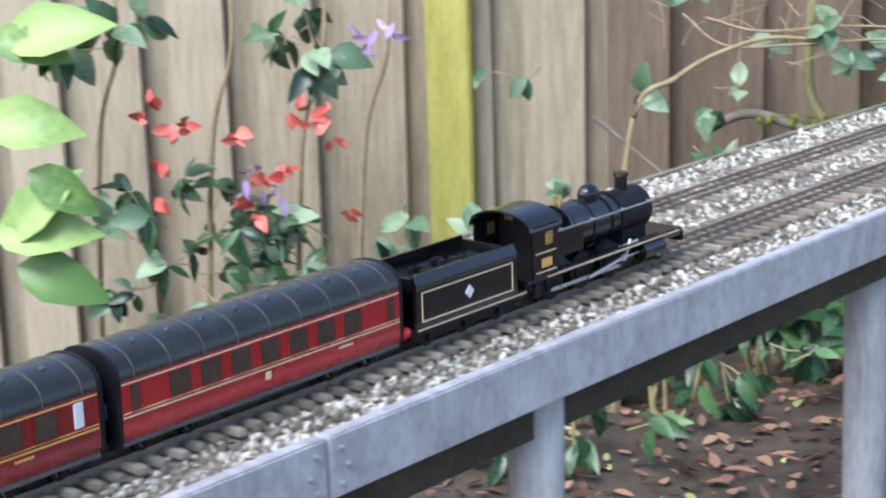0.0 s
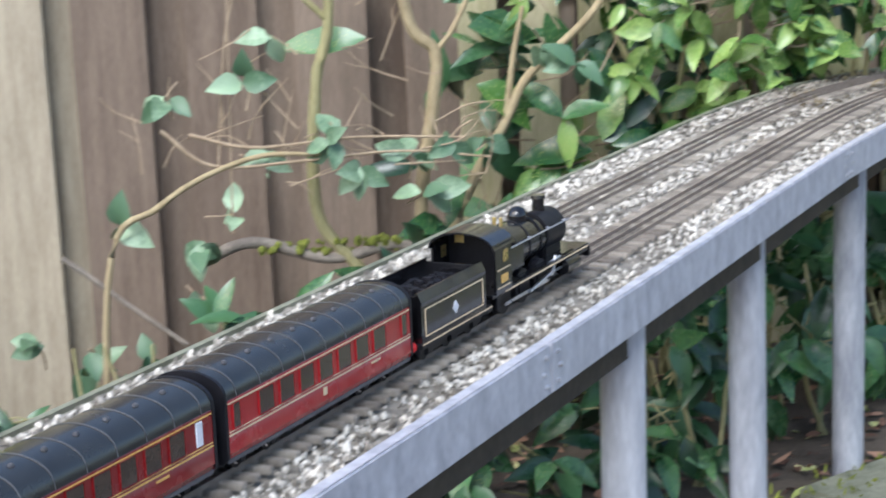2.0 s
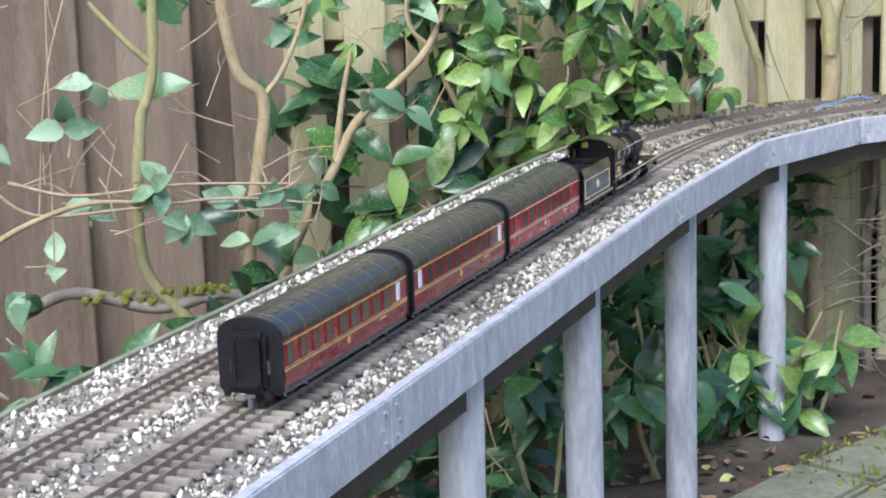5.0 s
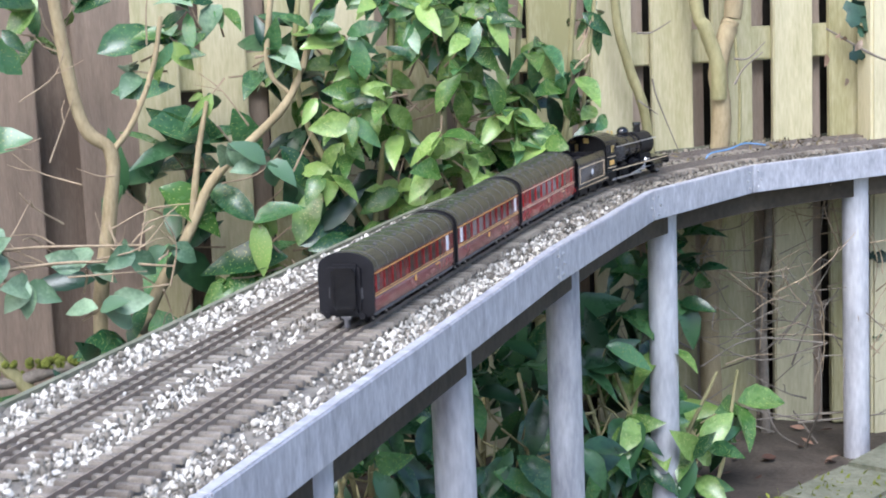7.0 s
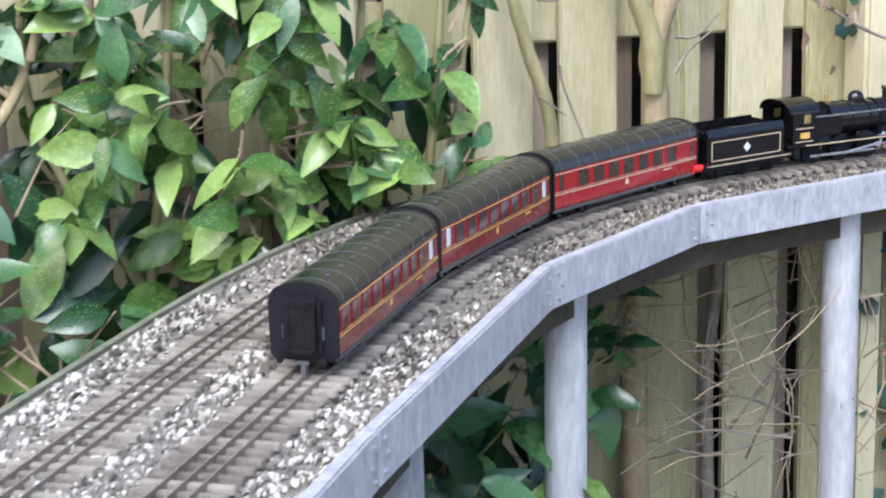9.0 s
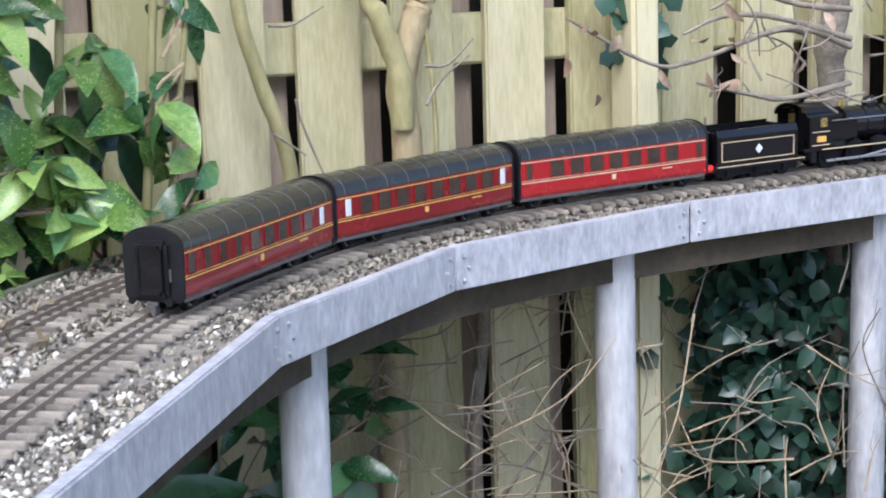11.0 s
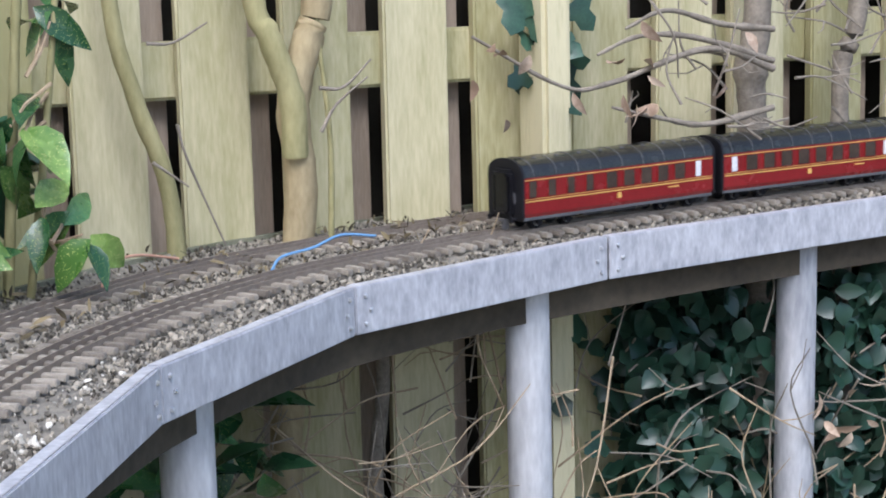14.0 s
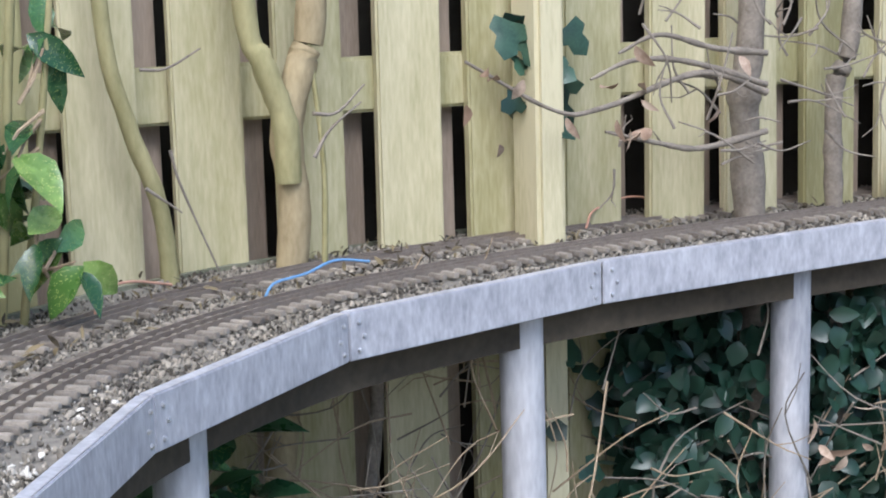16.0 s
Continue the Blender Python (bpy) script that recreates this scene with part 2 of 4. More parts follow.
def leaf_mesh(name, verts, faces, mat, parent=None, label=""):
    me = bpy.data.meshes.new(name)
    me.from_pydata([tuple(v) for v in verts], [], faces)
    me.materials.append(mat)
    for p in me.polygons:
        p.use_smooth = True
    ob = new(name, me)
    ob.parent = parent
    return tagged(ob, label)


# ---- the line of the railway ----
DECK_Z, GROUND_Z = 0.80, 0.20
LINE = curve_points([(0.40, -6.0, 0), (0.40, -3.0, 0), (0.40, -1.0, 0), (0.40, 0.2, 0), (0.40, 0.9, 0), (0.412, 1.25, 0), (0.455, 1.50, 0), (0.555, 1.74, 0), (0.70, 1.93, 0), (0.86, 2.08, 0), (1.08, 2.26, 0), (1.36, 2.46, 0), (1.70, 2.67, 0), (2.10, 2.87, 0), (2.6, 3.05, 0), (3.2, 3.2, 0), (4.0, 3.32, 0), (5.0, 3.4, 0)], 40)
ARC = [0.0]
for p, q in zip(LINE, LINE[1:]):
    ARC.append(ARC[-1] + (q - p).length)
ARC = np.array(ARC) - 6.0  # so that on the straight the distance equals y


def on_line(s, side=0.0, z=0.0):
    """A place on the railway s metres along it, side metres to its right, and its heading."""
    xs, ys = [q.x for q in LINE], [q.y for q in LINE]
    at = lambda v: Vector((np.interp(v, ARC, xs), np.interp(v, ARC, ys), 0))  # noqa: E731
    ahead = (at(s + 0.02) - at(s - 0.02)).normalized()
    right = Vector((ahead.y, -ahead.x, 0))
    return at(s) + right * side + Vector((0, 0, z)), ahead


def heading(ahead):
    return math.atan2(-ahead.x, ahead.y)


def strip(bm, s0, s1, side0, side1, z0, z1, step=0.03):
    """A bar of rectangular section that follows the line."""
    n = max(2, int((s1 - s0) / step))
    rows = []
    for i in range(n + 1):
        s = s0 + (s1 - s0) * i / n
        rows.append([bm.verts.new(on_line(s, a, b)[0]) for a, b in ((side0, z0), (side1, z0), (side1, z1), (side0, z1))])
    for a, b in zip(rows, rows[1:]):
        for j in range(4):
            bm.faces.new((a[j], b[j], b[(j + 1) % 4], a[(j + 1) % 4]))
    bm.faces.new(rows[0])
    bm.faces.new(rows[-1][::-1])
    bmesh.ops.recalc_face_normals(bm, faces=bm.faces)


FENCE_A, FENCE_D = Vector((0.27, 1.94, 0)), Vector((0.862, 0.507, 0))
FENCE_N = Vector((-FENCE_D.y, FENCE_D.x, 0))
FENCE_TURN = math.atan2(FENCE_D.y, FENCE_D.x)


def ground_at(x, y):
    """The height of the soil; it falls away behind the straight, towards the old fence."""
    if abs(x) > 4 or abs(y) > 4:
        return GROUND_Z
    v = Vector((x, y, 0)) - FENCE_A
    ease = lambda u: (lambda w: w * w * (3 - 2 * w))(min(1, max(0, u)))  # noqa: E731
    dip = 0.5 * ease((-1.15 - v @ FENCE_D) / 0.4) * ease((v @ FENCE_N + 1.35) / 0.5) * ease((3.9 - max(abs(x), abs(y))) / 0.4)
    return GROUND_Z + 0.035 * noise.noise((x * 1.7, y * 1.7, 0)) + 0.018 * noise.noise((x * 7, y * 7, 3)) - dip


# ---- ground ----
def ground():
    bm = bmesh.new()
    xs = sorted(set([-400, -60, -20, -8] + [-4 + 0.08 * i for i in range(101)] + [8, 20, 60, 400]))
    ys = sorted(set([-400, -60, -20, -8] + [-4 + 0.08 * i for i in range(101)] + [8, 20, 60, 400]))
    grid = {}
    for i, x in enumerate(xs):
        for j, y in enumerate(ys):
            grid[i, j] = bm.verts.new((x, y, ground_at(x, y)))
    for i in range(len(xs) - 1):
        for j in range(len(ys) - 1):
            bm.faces.new((grid[i, j], grid[i + 1, j], grid[i + 1, j + 1], grid[i, j + 1]))
    ob = part("ground", bm, SOIL)
    smooth(ob, 180)
    tagged(ob, "dark bare garden soil strewn with leaves", "ground", kind="structure")


ground()

# ---- fence ----
PLANK_MESH = {}


def plank(kind, width, height, thick, mat):
    """A sawn plank, standing on its base, slightly bevelled; alike planks share a mesh."""
    key = (kind, width, height, mat.name)
    if key not in PLANK_MESH:
        bm = bmesh.new()
        box(bm, (width, thick, height), (0, 0, height / 2), 0.003)
        me = bpy.data.meshes.new(kind)
        bm.to_mesh(me)
        bm.free()
        me.materials.append(mat)
        PLANK_MESH[key] = me
    return new(kind, PLANK_MESH[key])


def fence_panel(name, start, end, pitch, wide, phase, rail_z, front_mat, label, height=1.75, foot=0.19, back_mat=PLANK_BACK):
    top = empty(name, (0, 0, 0))
    tagged(top, label, "fence", "garden fence panels")
    rng = random.Random(name)
    length = (end - start).length
    d = (end - start).normalized()
    turn = math.atan2(d.y, d.x)
    back = Vector((-d.y, d.x, 0))
    n = int(length / pitch) + 1
    for i in range(n):
        s = phase + i * pitch
        if s + wide * 0.4 > length:
            break
        ob = plank("front_plank", wide, height, 0.018, front_mat)
        ob.parent = top
        ob.location = start + d * (s + wide / 2) - back * 0.02 + Vector((0, 0, foot + rng.uniform(-0.01, 0.01)))
        ob.rotation_euler = (rng.uniform(-0.006, 0.006), rng.uniform(-0.006, 0.006), turn + rng.uniform(-0.01, 0.01))
        ob = plank("rear_plank", round(pitch - wide * 0.75, 3), height - 0.01, 0.016, back_mat)
        ob.parent = top
        ob.location = start + d * (s + wide + (pitch - wide) / 2 - 0.012) + back * 0.024 + Vector((0, 0, foot + rng.uniform(-0.01, 0.01)))
        ob.rotation_euler = (rng.uniform(-0.006, 0.006), rng.uniform(-0.006, 0.006), turn + rng.uniform(-0.01, 0.01))
    for z in rail_z:
        bm = bmesh.new()
        box(bm, (length, 0.024, 0.068), (0, 0, 0), 0.004)
        ob = part("rail", bm, PLANK_GREEN if front_mat is PLANK_GREEN else PLANK, top)
        ob.location = (start + end) / 2 + back * 0.002 + Vector((0, 0, z))
        ob.rotation_euler = (0, 0, turn)
    # added sheet whose near-black colour stands in for shade behind the gaps
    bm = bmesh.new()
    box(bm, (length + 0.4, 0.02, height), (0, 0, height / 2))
    ob = part("backing", bm, GAP_SHADE, top, "added near-black sheet standing in for shade in the gaps")
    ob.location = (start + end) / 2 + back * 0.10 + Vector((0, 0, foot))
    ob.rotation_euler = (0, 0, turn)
    return top


def along_fence(s, off=0.0, z=0.0):
    return FENCE_A + FENCE_D * s + FENCE_N * off + Vector((0, 0, z))


fence_panel("timber_fence", along_fence(-0.881), along_fence(2.6), 0.1285, 0.086, 0.0, (1.0,), PLANK_GREEN, "pale green-stained timber fence with spaced vertical planks")
fence_panel("timber_fence", along_fence(-1.66), along_fence(-0.88), 0.226, 0.15, 0.0, (1.45,), PLANK_BROWN, "brown weathered timber fence half hidden by shrubs", back_mat=PLANK_BROWN)
fence_panel("timber_fence", along_fence(-4.6), along_fence(-1.66), 0.226, 0.15, 0.02, (1.45,), PLANK, "tan weathered timber fence with overlapping vertical planks", height=2.35, foot=-0.41, back_mat=PLANK)


def fence_post(s, width, mat, label):
    bm = bmesh.new()
    box(bm, (width, 0.07, 2.4), (0, 0, 0.6), 0.006)
    ob = part("fence_post", bm, mat)
    ob.location = along_fence(s, -0.07, 0.18)
    ob.rotation_euler = (0, 0, FENCE_TURN)
    tagged(ob, label, "fence post", "fence posts")


fence_post(-2.04, 0.11, POST_GREEN, "square fence post covered in yellow-green algae")
fence_post(0.605, 0.04, PLANK_GREEN, "slim square timber fence post, green-stained")


# ---- the raised railway ----
def raised_deck():
    top = empty("railway_deck")
    tagged(top, "raised plank deck carrying a garden railway", "railway deck", kind="structure")
    bm = bmesh.new()
    strip(bm, -5.5, 4.9, -0.228, 0.095, DECK_Z - 0.028, DECK_Z - 0.006)
    part("deck_board", bm, DECK, top)
    bm = bmesh.new()
    strip(bm, -5.5, 4.9, -0.236, -0.228, DECK_Z - 0.05, DECK_Z - 0.001)
    part("rear_edging", bm, KERB, top, "thin weathered rear edging strip")
    bm = bmesh.new()
    strip(bm, -5.5, 4.9, -0.19, 0.082, DECK_Z - 0.086, DECK_Z - 0.03)
    part("bearer", bm, BEAM, top, "dark timber bearer under the deck")
    # galvanised fascia in straight lengths, butted at joints
    marks = [-5.5, -3.9, -2.75, -1.6, -0.35, 0.80, 1.375, 1.77, 2.19, 2.72, 3.3, 4.1, 4.9]
    for a, b in zip(marks, marks[1:]):
        p, q = on_line(a + 0.0015, 0.104)[0], on_line(b - 0.0015, 0.104)[0]
        d = q - p
        bm = bmesh.new()
        box(bm, (d.length, 0.004, 0.050), (0, 0, 0), 0.0012)
        box(bm, (d.length, 0.014, 0.003), (0, 0.006, 0.0235), 0.001)
        ob = part("fascia", bm, ZINC, top)
        ob.location = (p + q) / 2 + Vector((0, 0, DECK_Z - 0.021))
        ob.rotation_euler = (0, 0, math.atan2(d.y, d.x))
        for x in (-d.length / 2 + 0.012, d.length / 2 - 0.012):
            for k, z in enumerate((0.014, -0.001, -0.015)):
                bm = bmesh.new()
                bmesh.ops.create_icosphere(bm, subdivisions=1, radius=0.0028)
                r = part("rivet", bm, STEEL, ob)
                r.location = (x - math.copysign(0.007 * (k % 2), x), -0.003, z)


raised_deck()


def support_post(s, side=0.062, label="round galvanised steel post holding up the railway deck"):
    p, ahead = on_line(s, side)
    bm = bmesh.new()
    rod(bm, (0, 0, 0.10), (0, 0, DECK_Z - 0.029), 0.0255, sides=24)
    ob = smooth(part("support_post", bm, ZINC_PIPE))
    ob.location = p
    ob.rotation_euler = (0.008 * math.sin(7 * s), 0.008 * math.cos(5 * s), 0)
    tagged(ob, label, "support post", "railway support posts")


for s in (-2.6, -1.95, -1.30, -0.65, -0.065, 0.43, 0.98, 1.51, 2.105, 2.535, 3.0, 3.6, 4.2, 4.75):
    support_post(s)


def track(name, side, s0, s1, rails, label, rng, low=0.0):
    top = empty(name)
    tagged(top, label, "railway track", "garden railway tracks")
    for r in rails:
        bm = bmesh.new()
        strip(bm, s0, s1, side + r - 0.0007, side + r + 0.0007, DECK_Z - low, DECK_Z + 0.0075 - low, 0.02)
        part("rail", bm, RAIL, top)
    bm = bmesh.new()
    box(bm, (0.078, 0.0085, 0.006), (0, 0, 0), 0.001)
    me = bpy.data.meshes.new("sleeper")
    bm.to_mesh(me)
    bm.free()
    me.materials.append(SLEEPER)
    rest, faces = [], []
    n = int((s1 - s0) / 0.0195)
    for i in range(n):
        s = s0 + (i + 0.5) * 0.0195
        p, ahead = on_line(s, side + rng.uniform(-0.001, 0.001), DECK_Z + 0.0006 - low)
        turn = heading(ahead) + rng.uniform(-0.03, 0.03)
        if -1.9 < s < 2.9 and i % 1 == 0 and (name == "near_track" or s > 1.0 or s < -0.2) and len(top.children) < 300:
            ob = new("sleeper", me)
            ob.parent = top
            ob.location, ob.rotation_euler = p, (0, 0, turn)
        else:
            m = Matrix.Translation(p) @ Matrix.Rotation(turn, 4, "Z")
            b = len(rest)
            rest += [m @ Vector((x * 0.039, y * 0.00425, z * 0.003)) for x, y, z in ((-1, -1, -1), (1, -1, -1), (1, 1, -1), (-1, 1, -1), (-1, -1, 1), (1, -1, 1), (1, 1, 1), (-1, 1, 1))]
            faces += [tuple(b + k for k in f) for f in ((0, 1, 5, 4), (1, 2, 6, 5), (2, 3, 7, 6), (3, 0, 4, 7), (4, 5, 6, 7))]
    ob = leaf_mesh("sleeper_run", rest, faces, SLEEPER_STUFF, top)
    for p in ob.data.polygons:
        p.use_smooth = False
    tagged(ob, kind="stuff")


track("near_track", 0.0, -4.5, 4.85, (-0.016, 0.0, 0.016), "three-rail track on weathered wooden sleepers", random.Random(3))
track("far_track", -0.125, -4.5, 4.85, (-0.016, 0.0, 0.016), "unused three-rail track half buried in ballast", random.Random(4), 0.0022)


def ballast():
    """Loose stone chips on the deck: many small uneven pieces."""
    rng = random.Random(11)
    shapes = []
    for _ in range(7):
        bm = bmesh.new()
        bmesh.ops.create_icosphere(bm, subdivisions=1, radius=1.0)
        vs = [v.co * (1 + rng.uniform(-0.35, 0.25)) for v in bm.verts]
        fs = [tuple(v.index for v in f.verts) for f in bm.faces]
        bm.free()
        shapes.append((vs, fs))
    for s0, s1, n, mat, label in ((-4.5, -2.0, 5000, STONE, "loose pale stone chips"), (-2.0, 1.5, 41000, STONE, "loose white, grey and brown stone chips"), (0.7, 3.5, 36000, STONE_OLD, "weathered brown-grey stone chips on the curve"), (3.5, 4.85, 5000, STONE_OLD, "weathered stone chips past the curve")):
        verts, faces = [], []
        for _ in range(n):
            s = rng.uniform(s0, s1)
            side = rng.uniform(-0.222, 0.096)
            clump = noise.noise((s * 6, side * 9, 2.0))
            age = min(1, max(0, (s - 0.7) / 0.8))
            if rng.random() < (age if mat is STONE else 1 - age):
                continue
            on_near, on_far = abs(side) < 0.04, abs(side + 0.125) < 0.04
            if on_near and rng.random() < (0.55 if s < 1.2 else 0.45) or on_far and rng.random() < 0.12:
                continue
            if clump < -0.25 and rng.random() < 0.6:
                continue
            size = rng.choice((0.0012, 0.0015, 0.0018, 0.0022, 0.0027, 0.0035)) * rng.uniform(0.8, 1.2) * (0.8 if s > 1.22 else 1.0)
            if on_near:
                size = min(size, 0.0018)
            p, _ = on_line(s, side, DECK_Z - 0.005 + size * rng.uniform(0.5, 1.3))
            vs, fs = rng.choice(shapes)
            m = Matrix.Translation(p) @ Euler((rng.uniform(0, 6), rng.uniform(0, 6), rng.uniform(0, 6))).to_matrix().to_4x4() @ Matrix.Diagonal((size * rng.uniform(0.9, 1.6), size, size * rng.uniform(0.5, 0.9), 1))
            b = len(verts)
            verts += [m @ v for v in vs]
            faces += [tuple(b + k for k in f) for f in fs]
        ob = leaf_mesh("ballast", verts, faces, mat)
        for p in ob.data.polygons:
            p.use_smooth = False
        tagged(ob, label, "ballast", kind="stuff")


ballast()


def wire(name, pts, mat, label):
    bm = bmesh.new()
    tube(bm, curve_points(pts, 8), 0.0016, 0.0016, 6)
    tagged(smooth(part(name, bm, mat)), label, "wire", "loose wires")


def deck_at(s, side, z=0.004):
    return tuple(on_line(s, side, DECK_Z + z)[0])


wire("loose_wire", [deck_at(1.80, -0.03), deck_at(1.83, -0.045, 0.012), deck_at(1.88, -0.05, 0.014), deck_at(1.93, -0.06, 0.02), deck_at(1.98, -0.06, 0.012)], BLUE_WIRE, "bent piece of blue insulated wire lying by the track")
wire("loose_wire", [deck_at(1.66, -0.13), deck_at(1.69, -0.15, 0.02), deck_at(1.74, -0.16, 0.02), deck_at(1.80, -0.17, 0.004)], PINK_WIRE, "bent piece of faded red wire on the ballast")
wire("loose_wire", [deck_at(2.34, -0.10), deck_at(2.37, -0.12, 0.022), deck_at(2.44, -0.14, 0.03), deck_at(2.5, -0.15, 0.02)], PINK_WIRE, "bent piece of faded red wire at the rear edge")

# ---- the train; every vehicle stands on the rail head, with its front towards +y ----
RAIL_Z = DECK_Z + 0.0075
COACH_L, COACH_W, COACH_PITCH = 0.272, 0.060, 0.284


def profile_loft(bm, outline, y0, y1):
    a = [bm.verts.new((x, y0, z)) for x, z in outline]
    b = [bm.verts.new((x, y1, z)) for x, z in outline]
    n = len(outline)
    for i in range(n):
        bm.faces.new((a[i], a[(i + 1) % n], b[(i + 1) % n], b[i]))
    bm.faces.new(a[::-1])
    bm.faces.new(b)
    bmesh.ops.recalc_face_normals(bm, faces=bm.faces)


def wheelset(parent, y, r, mat=BLACK_MATT, width=0.030, name="wheel"):
    for x in (-width / 2, width / 2):
        bm = bmesh.new()
        rod(bm, (-0.0025, 0, 0), (0.0025, 0, 0), r, sides=18)
        rod(bm, (math.copysign(0.0025, -x), 0, 0), (math.copysign(0.004, -x), 0, 0), r + 0.0015, sides=18)
        w = smooth(part(name, bm, mat, parent))
        w.location = (x, y, r)
        bm = bmesh.new()
        rod(bm, (0, 0, 0), (math.copysign(0.0036, x), 0, 0), r * 0.62, sides=14)
        smooth(part("wheel_centre", bm, STEEL if r < 0.009 else mat, w))


def coach(body_mat, line_mat, windows, toilet, label):
    top = empty("passenger_coach")
    tagged(top, label, "coach", "coaches of the train")
    L, h = COACH_L, COACH_W / 2
    bm = bmesh.new()
    profile_loft(bm, [(-h + 0.002, 0.0145), (h - 0.002, 0.0145), (h, 0.019), (h, 0.0575), (h - 0.001, 0.0595), (-h + 0.001, 0.0595), (-h, 0.0575), (-h, 0.019)], -L / 2 + 0.003, L / 2 - 0.003)
    part("body", bm, body_mat, top, "glossy red lined body side")
    # roof: an elliptical vault with ribs and ventilators
    arc = [(h * 1.01 * math.cos(a), 0.0585 + 0.0195 * math.sin(a) ** 0.8) for a in [math.pi * i / 14 for i in range(15)]]
    bm = bmesh.new()
    profile_loft(bm, arc, -L / 2 + 0.001, L / 2 - 0.001)
    roof = smooth(part("roof", bm, ROOF, top, "dark grey arched roof"), 50)
    rib = [(x * 1.006, z + 0.0005) for x, z in arc]
    for i in range(9):
        bm = bmesh.new()
        y = -L / 2 + L * (i + 0.5) / 9
        profile_loft(bm, rib, y - 0.0005, y + 0.0005)
        part("roof_rib", bm, RIB, roof)
    for i in range(8):
        bm = bmesh.new()
        box(bm, (0.004, 0.004, 0.003), (0, 0, 0), 0.0008)
        v = part("ventilator", bm, GREY_FRAME, roof)
        v.location = (0.011, -L / 2 + L * (i + 1) / 9, 0.0770)
    # ends, gangways, couplings
    for e in (-1, 1):
        bm = bmesh.new()
        profile_loft(bm, [(x * 1.015, z + 0.0006) for x, z in arc] + [(-h * 1.01, 0.016), (-h + 0.004, 0.0115), (h - 0.004, 0.0115), (h * 1.01, 0.016)], e * (L / 2 - 0.003), e * L / 2)
        part("coach_end", bm, BLACK_MATT, top, "black end panel")
        bm = bmesh.new()
        box(bm, (0.034, 0.006, 0.052), (0, 0, 0), 0.004)
        g = part("gangway", bm, BLACK_MATT, top, "black corridor connector")
        g.location = (0, e * (L / 2 + 0.002), 0.041)
        bm = bmesh.new()
        box(bm, (0.026, 0.002, 0.044), (0, 0, 0), 0.003)
        p = part("gangway_door", bm, BLACK, g)
        p.location = (0, e * 0.0034, 0)
        bm = bmesh.new()
        box(bm, (0.005, 0.008, 0.012), (0, 0, -0.004), 0.001)
        box(bm, (0.011, 0.003, 0.003), (0, e * 0.003, 0.001), 0.0006)
        c = part("coupling", bm, GREY_FRAME, top)
        c.location = (0, e * (L / 2 + 0.0005), 0.0095)
        for x in (-0.019, 0.019):
            bm = bmesh.new()
            rod(bm, (0, 0, 0), (0, e * 0.006, 0), 0.0015, sides=10)
            rod(bm, (0, e * 0.006, 0), (0, e * 0.0074, 0), 0.0036, sides=14)
            b = smooth(part("buffer", bm, BLACK_MATT, top))
            b.location = (x, e * L / 2, 0.0135)
            bm = bmesh.new()
            box(bm, (0.003, 0.002, 0.012), (0, 0, 0), 0.0006)
            w = part("end_step", bm, GREY_FRAME, top)
            w.location = (x * 0.9, e * (L / 2 + 0.0006), 0.036)
    # sides: windows, lining, crest
    for sd in (-1, 1):
        x = sd * (h + 0.0002)
        for y, w in windows:
            bm = bmesh.new()
            box(bm, (0.0012, w, 0.0178), (0, 0, 0), 0.0005)
            win = part("window", bm, GLASSY, top)
            win.location = (x, y, 0.0455)
            bm = bmesh.new()
            for dy, dz, sy, sz in ((0, 0.0093, w + 0.0014, 0.0007), (0, -0.0093, w + 0.0014, 0.0007), (w / 2 + 0.0003, 0, 0.0007, 0.019), (-w / 2 - 0.0003, 0, 0.0007, 0.019)):
                box(bm, (0.0018, sy, sz), (0, dy, dz))
            part("window_frame", bm, body_mat, win)
        for y in toilet:
            bm = bmesh.new()
            box(bm, (0.0014, 0.0075, 0.0175), (0, 0, 0), 0.0005)
            part("frosted_window", bm, WHITE, top, "frosted white window").location = (x, y, 0.0455)
        for z, t in ((0.0558, 0.0009), (0.0325, 0.0011), (0.0350, 0.0005)):
            bm = bmesh.new()
            box(bm, (0.0008, L - 0.008, t), (0, 0, 0))
            part("lining", bm, line_mat, top, "thin painted lining").location = (x, 0, z)
        bm = bmesh.new()
        box(bm, (0.0008, 0.0055, 0.0062), (0, 0, 0), 0.0003)
        part("crest", bm, GOLD if line_mat is GOLD else CREAM, top, "small painted crest").location = (x, -0.004, 0.0268)
        bm = bmesh.new()
        for i in range(5):
            box(bm, (0.0008, 0.0022, 0.0016), (0, i * 0.0030, 0))
        part("lettering", bm, line_mat, top, "tiny unreadable lettering").location = (x, 0.068, 0.0285)
        bm = bmesh.new()
        box(bm, (0.0012, L - 0.006, 0.0035), (0, 0, 0), 0.0004)
        part("solebar", bm, GREY_FRAME, top, "dark grey solebar").location = (sd * (h - 0.002), 0, 0.0132)
        bm = bmesh.new()
        rod(bm, (0, -0.045, 0.008), (0, 0.045, 0.008), 0.0008, sides=6)
        for y in (-0.045, -0.015, 0.015, 0.045):
            rod(bm, (0, y, 0.008), (0, y, 0.013), 0.0008, sides=6)
        part("truss", bm, GREY_FRAME, top).location = (sd * 0.018, 0, 0)
    bm = bmesh.new()
    box(bm, (0.036, 0.03, 0.008), (0, 0.015, 0.0095), 0.001)
    box(bm, (0.030, 0.022, 0.008), (0, -0.026, 0.0095), 0.001)
    part("battery_box", bm, BLACK_MATT, top)
    for y in (-0.088, 0.088):
        bm = bmesh.new()
        for sd in (-1, 1):
            box(bm, (0.003, 0.062, 0.004), (sd * 0.021, 0, 0.0105), 0.0008)
